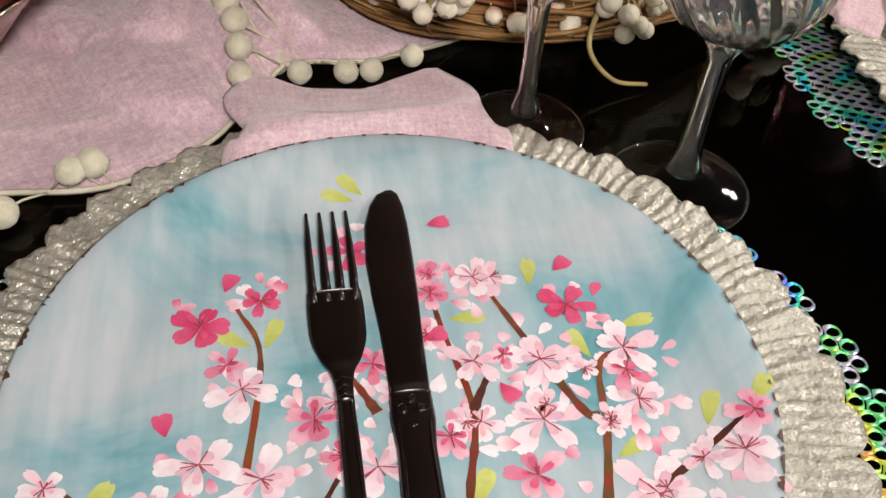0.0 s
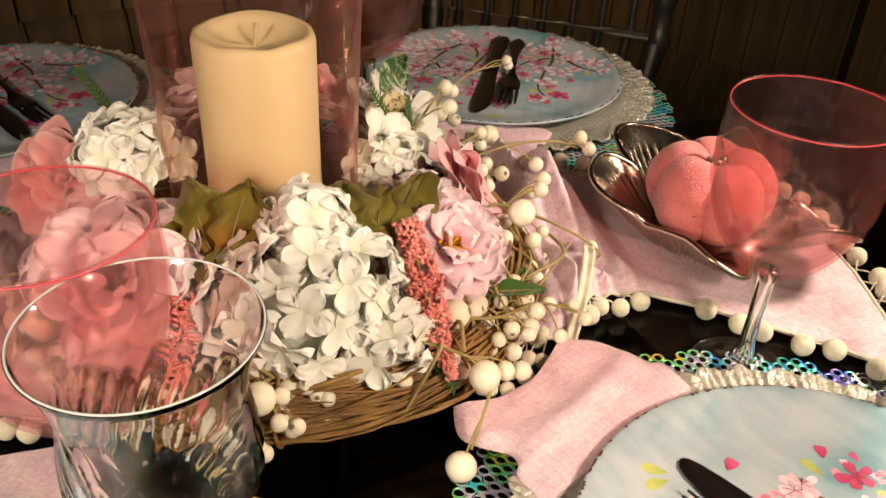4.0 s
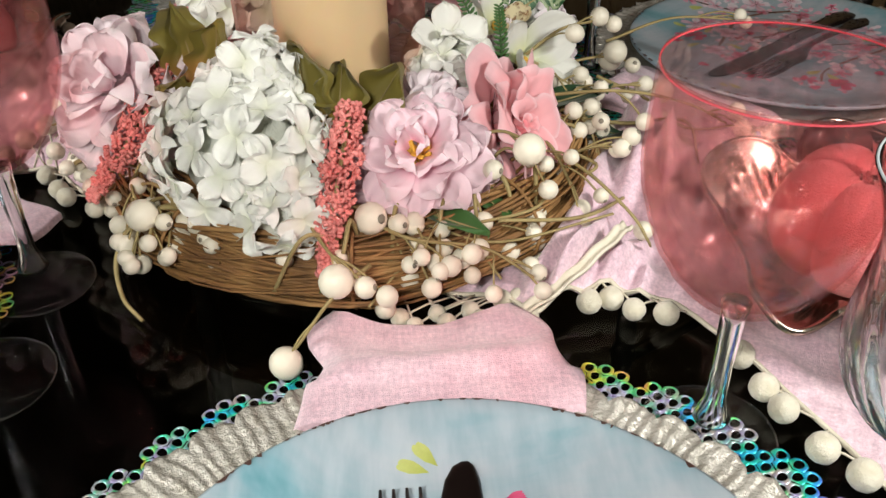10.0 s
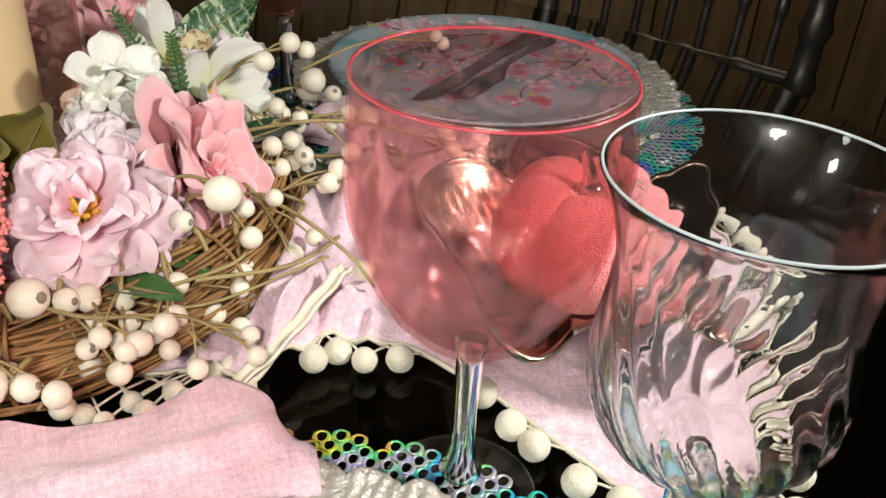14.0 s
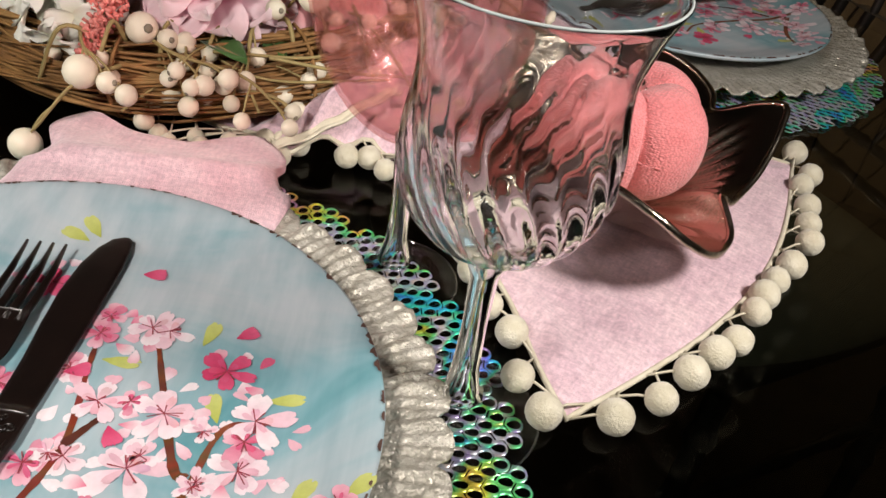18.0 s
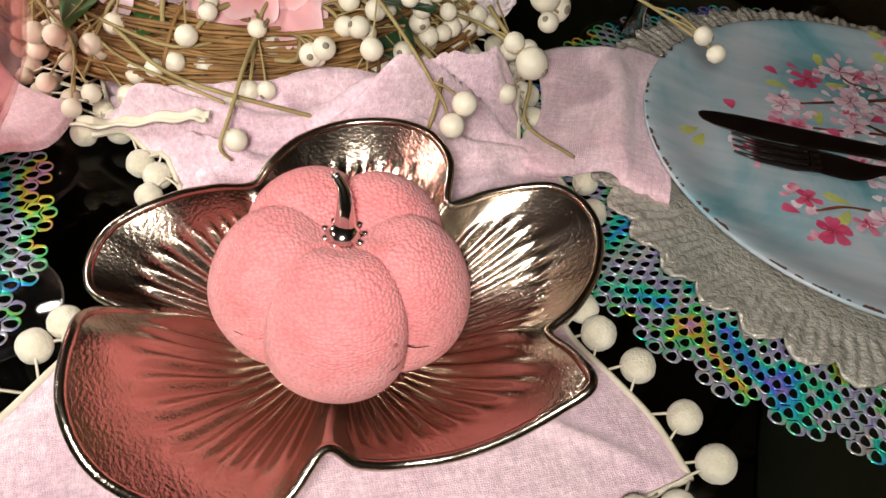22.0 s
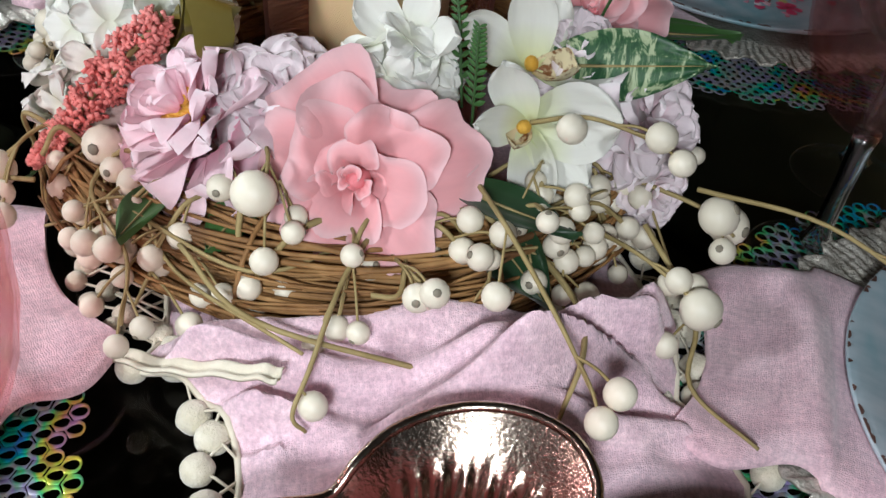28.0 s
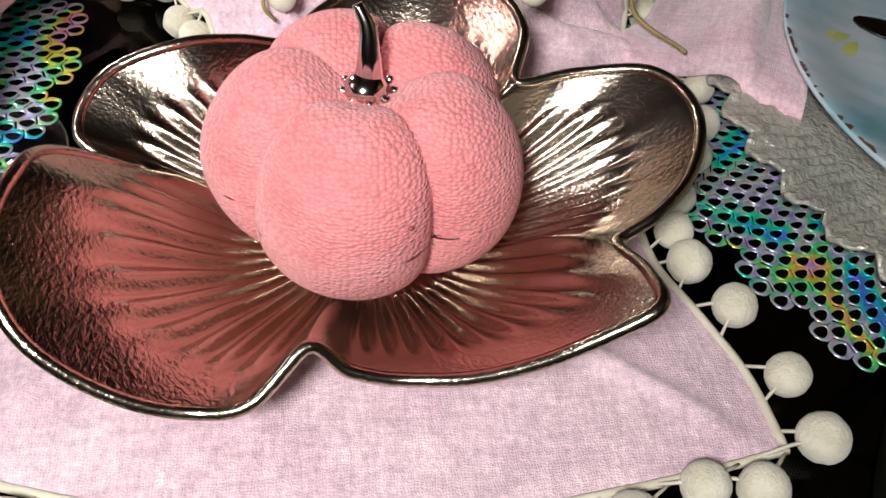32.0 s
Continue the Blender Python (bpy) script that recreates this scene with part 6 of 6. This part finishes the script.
def hydrangea(m, material, rx, ry, rz, count, label, low=-0.25):
    f = thing("silk_hydrangea", m, label, "silk flower", "silk flowers")
    ms = [floret_mesh(material, s) for s in (1, 2, 3)]
    part("core", moved(ball(1.0, 16, 10), Matrix.Diagonal((rx * 0.72, ry * 0.72, rz * 0.72, 1))), S_CORE, f, "pale inner mass of petals")
    for i in range(count):
        h = 1 - (1 - low) * (i + 0.5) / count
        a = i * 2.39996
        s = math.sqrt(max(0, 1 - h * h))
        n = Vector((s * math.cos(a), s * math.sin(a), h))
        p = Vector((n.x * rx, n.y * ry, n.z * rz)) * rnd.uniform(0.86, 1.08)
        n = (n + 0.42 * Vector((rnd.uniform(-1, 1), rnd.uniform(-1, 1), rnd.uniform(-1, 1)))).normalized()
        part("floret", ms[i % 3], None, f, m=facing(p, n, rnd.uniform(0, 360)) @ Matrix.Scale(rnd.uniform(0.9, 1.15), 4))
    return f


def plume(bottom, top, width):
    """A drooping plume of tiny coral buds between two places."""
    b, t = Vector(bottom), Vector(top)
    f = thing("coral_plume", Matrix(), "coral pink plume of tiny buds beside silk flowers", "silk flower", "coral plumes")
    part("stem", tube([t, t.lerp(b, 0.5), b], [0.0016, 0.0013, 0.0007], 6), M_STEM, f)
    axis = (b - t).normalized()
    side = axis.orthogonal().normalized()
    up = axis.cross(side)
    star = joined([tube([(0, 0, 0), (0.0035 * math.cos(q), 0.0035 * math.sin(q), 0.0012)], [0.0009, 0.0013], 4) for q in (0, 2.1, 4.2)])
    for row in range(9):
        bits = []
        for i in range(34):
            s = (row + rnd.random()) / 9
            w = width * (1 - s) ** 0.6 * (0.35 + 0.65 * rnd.random()) * (0.6 + 0.6 * math.sin(s * 3))
            a = rnd.uniform(0, 6.283)
            p = t.lerp(b, s) + (side * math.cos(a) + up * math.sin(a)) * w
            bits.append(moved(star, facing(p, (p - t.lerp(b, s * 0.9)).normalized() + Vector((0.001, 0, 0)), rnd.uniform(0, 360)) @ Matrix.Scale(rnd.uniform(0.7, 1.15), 4)))
        tagged(part("bud_tuft", joined(bits), S_SPIKE, f), kind="stuff")
    return f


def leaf(place, way, material, length, width, name="silk_leaf", label="green silk leaf tucked into the wreath", up=(0, 0, 1), cup=0.18, curl=-0.12, ruffle=0.12, seed=1, lobes=0.0):
    y = Vector(way).normalized()
    z = Vector(up)
    z = (z - y * z.dot(y)).normalized()
    x = y.cross(z)
    m = Matrix((x, y, z)).transposed().to_4x4()
    l = thing(name, Matrix.Translation(place) @ m, label, "silk leaf", "silk leaves")
    part("blade", petal_mesh("blade", material, length, width, cup, curl, ruffle, seed, 0.40 if lobes else 0.75, 15, 24 if lobes else 16, lobes), None, l)
    part("midrib", tube([(0, length * s, curl * length * s * s - cup * length * 0.25 * math.sin(math.pi * s) + 0.0003) for s in np.linspace(0, 0.93, 12)], [0.0010 * (1.1 - s) for s in np.linspace(0, 0.93, 12)], 5), M_STEM, l)
    return l


# flowers, round the vase from the near side
hydrangea(pose(0.009, -0.124, 0.079), S_WHITE, 0.056, 0.043, 0.048, 44, "white silk hydrangea head in the wreath", -0.5)
hydrangea(pose(0.014, -0.108, 0.114), S_WHITE, 0.024, 0.022, 0.030, 16, "small white silk hydrangea head", -0.2)
hydrangea(pose(0.050, -0.148, 0.060), S_WHITE, 0.026, 0.022, 0.022, 12, "small white silk hydrangea low on the vine", -0.3)
peony(facing((0.104, -0.080, 0.070), (0.15, -0.64, 0.75)), S_LILAC, 0.050, "lilac-pink ruffled silk peony with a yellow heart")
peony(facing((0.094, -0.052, 0.080), (0.62, -0.15, 0.76)), S_PALE, 0.040, "pale lilac ruffled silk peony beside the rose", False)
rose(facing((0.1320, -0.0190, 0.0700), (0.856, -0.207, 0.473)), S_ROSE, 0.048, "large salmon-pink silk rose in full bloom")
peony(facing((-0.090, -0.090, 0.080), (-0.10, -0.70, 0.64)), S_PALE, 0.066, "pale lilac silk peony with ruffled petals", False)
rose(facing((-0.124, 0.036, 0.084), (-0.25, -0.66, 0.62)), S_CORAL, 0.044, "coral silk rose at the back of the wreath")
hydrangea(pose(-0.085, 0.010, 0.115), S_WHITE, 0.030, 0.028, 0.030, 18, "white silk hydrangea head beside the vase", -0.3)
peony(facing((0.106, 0.112, 0.080), (0.60, 0.35, 0.60)), S_PALE, 0.038, "pale lilac ruffled silk blossom beside the orchid", False)
peony(facing((0.118, 0.122, 0.052), (0.80, 0.20, 0.30)), S_PALE, 0.026, "small lilac silk blossom low on the vine", False)
rose(facing((0.050, 0.105, 0.104), (0.45, -0.2, 0.85)), S_ROSE, 0.034, "pink silk rose behind the vase")
peony(facing((0.080, 0.088, 0.098), (0.50, -0.10, 0.80)), S_PALE, 0.030, "pale silk blossom behind the orchid", False)
hydrangea(pose(0.086, 0.004, 0.090), S_WHITE, 0.022, 0.022, 0.028, 13, "white silk hydrangea beside the vase", -0.3)
peony(facing((-0.03, 0.122, 0.09), (-0.1, 0.6, 0.7)), S_LILAC, 0.044, "lilac-pink silk peony behind the vase", False)


def along_axes(place, tip, up):
    """A pose at place whose y axis runs to tip and whose z axis leans to up."""
    y = (Vector(tip) - Vector(place)).normalized()
    z = (Vector(up) - y * y.dot(Vector(up))).normalized()
    return Matrix.Translation(place) @ Matrix((y.cross(z), y, z)).transposed().to_4x4()


def orchid(place, axis, tips, lip_tip):
    f = thing("silk_orchid", Matrix.Translation(place), "cream-white silk orchid with a yellow speckled throat", "silk flower", "silk flowers")
    home = Vector(place)
    for k, (tip, wide) in enumerate(tips):
        d = Vector(tip) - home
        me = petal_mesh("petal", S_ORCHID, d.length, d.length * wide, 0.20, 0.06, 0.13, 12 + k, 0.25, 13, 12)
        part("petal", me, None, f, m=along_axes((0, 0, 0), d, axis))
    d = Vector(lip_tip) - home
    part("lip", petal_mesh("lip", S_SPECK, d.length, d.length * 0.8, 0.7, 0.3, 0.2, 14), None, f, "speckled brown and cream lip", m=along_axes((0, 0, 0), d, axis))
    column = Vector(axis).normalized()
    part("column", moved(ball(0.0034, 12, 8, 1.8), facing(column * 0.005, column)), S_YELLOW, f, "yellow throat")
    return f


orchid((0.114, 0.060, 0.084), (0.75, -0.45, 0.40), [((0.154, 0.061, 0.060), 0.75), ((0.143, 0.095, 0.106), 1.05), ((0.152, 0.084, 0.076), 0.8), ((0.114, 0.044, 0.120), 0.85), ((0.128, 0.030, 0.094), 0.8)], (0.130, 0.052, 0.078))
orchid((0.094, 0.064, 0.104), (0.60, -0.30, 0.75), [((0.088, 0.060, 0.146), 0.78), ((0.108, 0.106, 0.112), 0.9), ((0.084, 0.028, 0.124), 0.75), ((0.070, 0.080, 0.132), 0.8)], (0.112, 0.084, 0.110))
whorl("silk_lily", "white silk blossom beside the vase", facing((0.084, 0.006, 0.110), (0.6, -0.35, 0.7)), [petal_mesh("petal", S_WHITE, 0.030, 0.028, 0.25, -0.1, 0.2, s) for s in (15, 16)], [(5, 0.002, 0, 55, 1.0)])
plume((0.086, -0.172, 0.046), (0.073, -0.106, 0.116), 0.0125)
plume((-0.068, -0.176, 0.060), (-0.060, -0.094, 0.112), 0.0150)
plume((-0.150, 0.07, 0.06), (-0.08, 0.06, 0.11), 0.012)
OLIVE = "olive and rust coloured lobed silk leaf against the vase"
for k, (root, tip, wide) in enumerate((((0.050, -0.112, 0.074), (0.034, -0.094, 0.138), 0.042), ((0.056, -0.106, 0.074), (0.060, -0.088, 0.130), 0.040), ((0.058, -0.098, 0.074), (0.088, -0.070, 0.126), 0.034), ((0.040, -0.088, 0.080), (0.060, -0.104, 0.108), 0.030), ((-0.034, -0.100, 0.096), (-0.018, -0.094, 0.146), 0.034), ((-0.040, -0.098, 0.096), (-0.050, -0.092, 0.150), 0.034), ((-0.042, -0.098, 0.096), (-0.076, -0.100, 0.122), 0.032), ((-0.036, -0.094, 0.088), (-0.050, -0.122, 0.112), 0.028), ((-0.030, -0.088, 0.084), (-0.016, -0.112, 0.122), 0.026))):
    way = Vector(tip) - Vector(root)
    leaf(root, way, S_AUTUMN, way.length * 1.08, wide * 1.35, label=OLIVE, up=(0.25, -0.85, 0.45), ruffle=0.3, seed=2 + k, lobes=0.22, curl=0.1)
leaf((0.092, 0.070, 0.104), (0.05, 0.066, 0.030), S_VARIE, 0.080, 0.056, label="large variegated green silk leaf behind the orchid", up=(0.75, -0.35, 0.6), seed=10)
leaf((0.135, 0.030, 0.060), (0.55, 0.25, -0.10), S_DARK, 0.070, 0.050, label="large dark green silk leaf under the rose", up=(0.3, -0.2, 0.9), seed=11)
leaf((0.140, 0.020, 0.070), (0.4, 0.5, 0.1), S_DARK, 0.065, 0.045, label="large dark green silk leaf under the orchid", seed=12)
leaf((0.116, -0.106, 0.056), (0.62, -0.20, 0.16), S_LEAF, 0.050, 0.032, label="bright green silk leaf under the peony", seed=13)
leaf((0.122, -0.066, 0.056), (0.7, -0.35, 0.05), S_LEAF, 0.048, 0.034, label="bright green silk leaf under the rose", seed=15)
leaf((0.045, 0.125, 0.10), (-0.02, 0.8, 0.05), S_LEAF, 0.070, 0.045, label="bright green silk leaf at the back of the wreath", seed=16)
leaf((-0.03, -0.10, 0.06), (-0.6, -0.45, 0.2), S_DARK, 0.045, 0.030, seed=17)
leaf((-0.11, -0.07, 0.055), (-0.8, -0.4, 0.0), S_LEAF, 0.055, 0.032, seed=18)
leaf((-0.12, 0.09, 0.07), (-0.7, 0.5, 0.3), S_DARK, 0.065, 0.040, seed=19)
leaf((0.0, 0.13, 0.06), (0.1, 0.9, 0.1), S_LEAF, 0.06, 0.036, seed=20)


def fern(root, way, length, label="fine green fern sprig beside silk flowers"):
    r, w = Vector(root), Vector(way).normalized()
    f = thing("fern_sprig", Matrix(), label, "fern", "fern sprigs")
    line = smooth_line([r, r + w * length * 0.5 + Vector((0, 0, 0.006)), r + w * length], 8)
    part("stem", tube(line, 0.0008, 5), S_LEAF, f)
    side = w.orthogonal().normalized()
    blade = petal_mesh("frond", S_LEAF, 0.0065, 0.0040, 0.2, 0.05, 0.1, 22, 0.5, 5, 5)
    for i, p in enumerate(line[3:]):
        for s in (-1, 1):
            d = (w * 0.6 + side * s).normalized()
            x = d.cross(w.cross(side).normalized())
            z = x.cross(d)
            part("frond", blade, None, f, m=Matrix.Translation(p) @ Matrix((x, d, z)).transposed().to_4x4() @ Matrix.Scale(1.1 - 0.035 * i, 4))
    return f


fern((0.104, 0.030, 0.088), (-0.30, -0.06, 0.72), 0.062)
fern((0.112, 0.034, 0.082), (-0.05, -0.02, 0.8), 0.050)
fern((0.075, 0.10, 0.12), (0.1, 0.3, 0.9), 0.055)
fern((-0.09, 0.05, 0.11), (-0.4, 0.2, 0.8), 0.055)
fern((0.07, -0.14, 0.05), (0.25, -0.5, -0.15), 0.04)
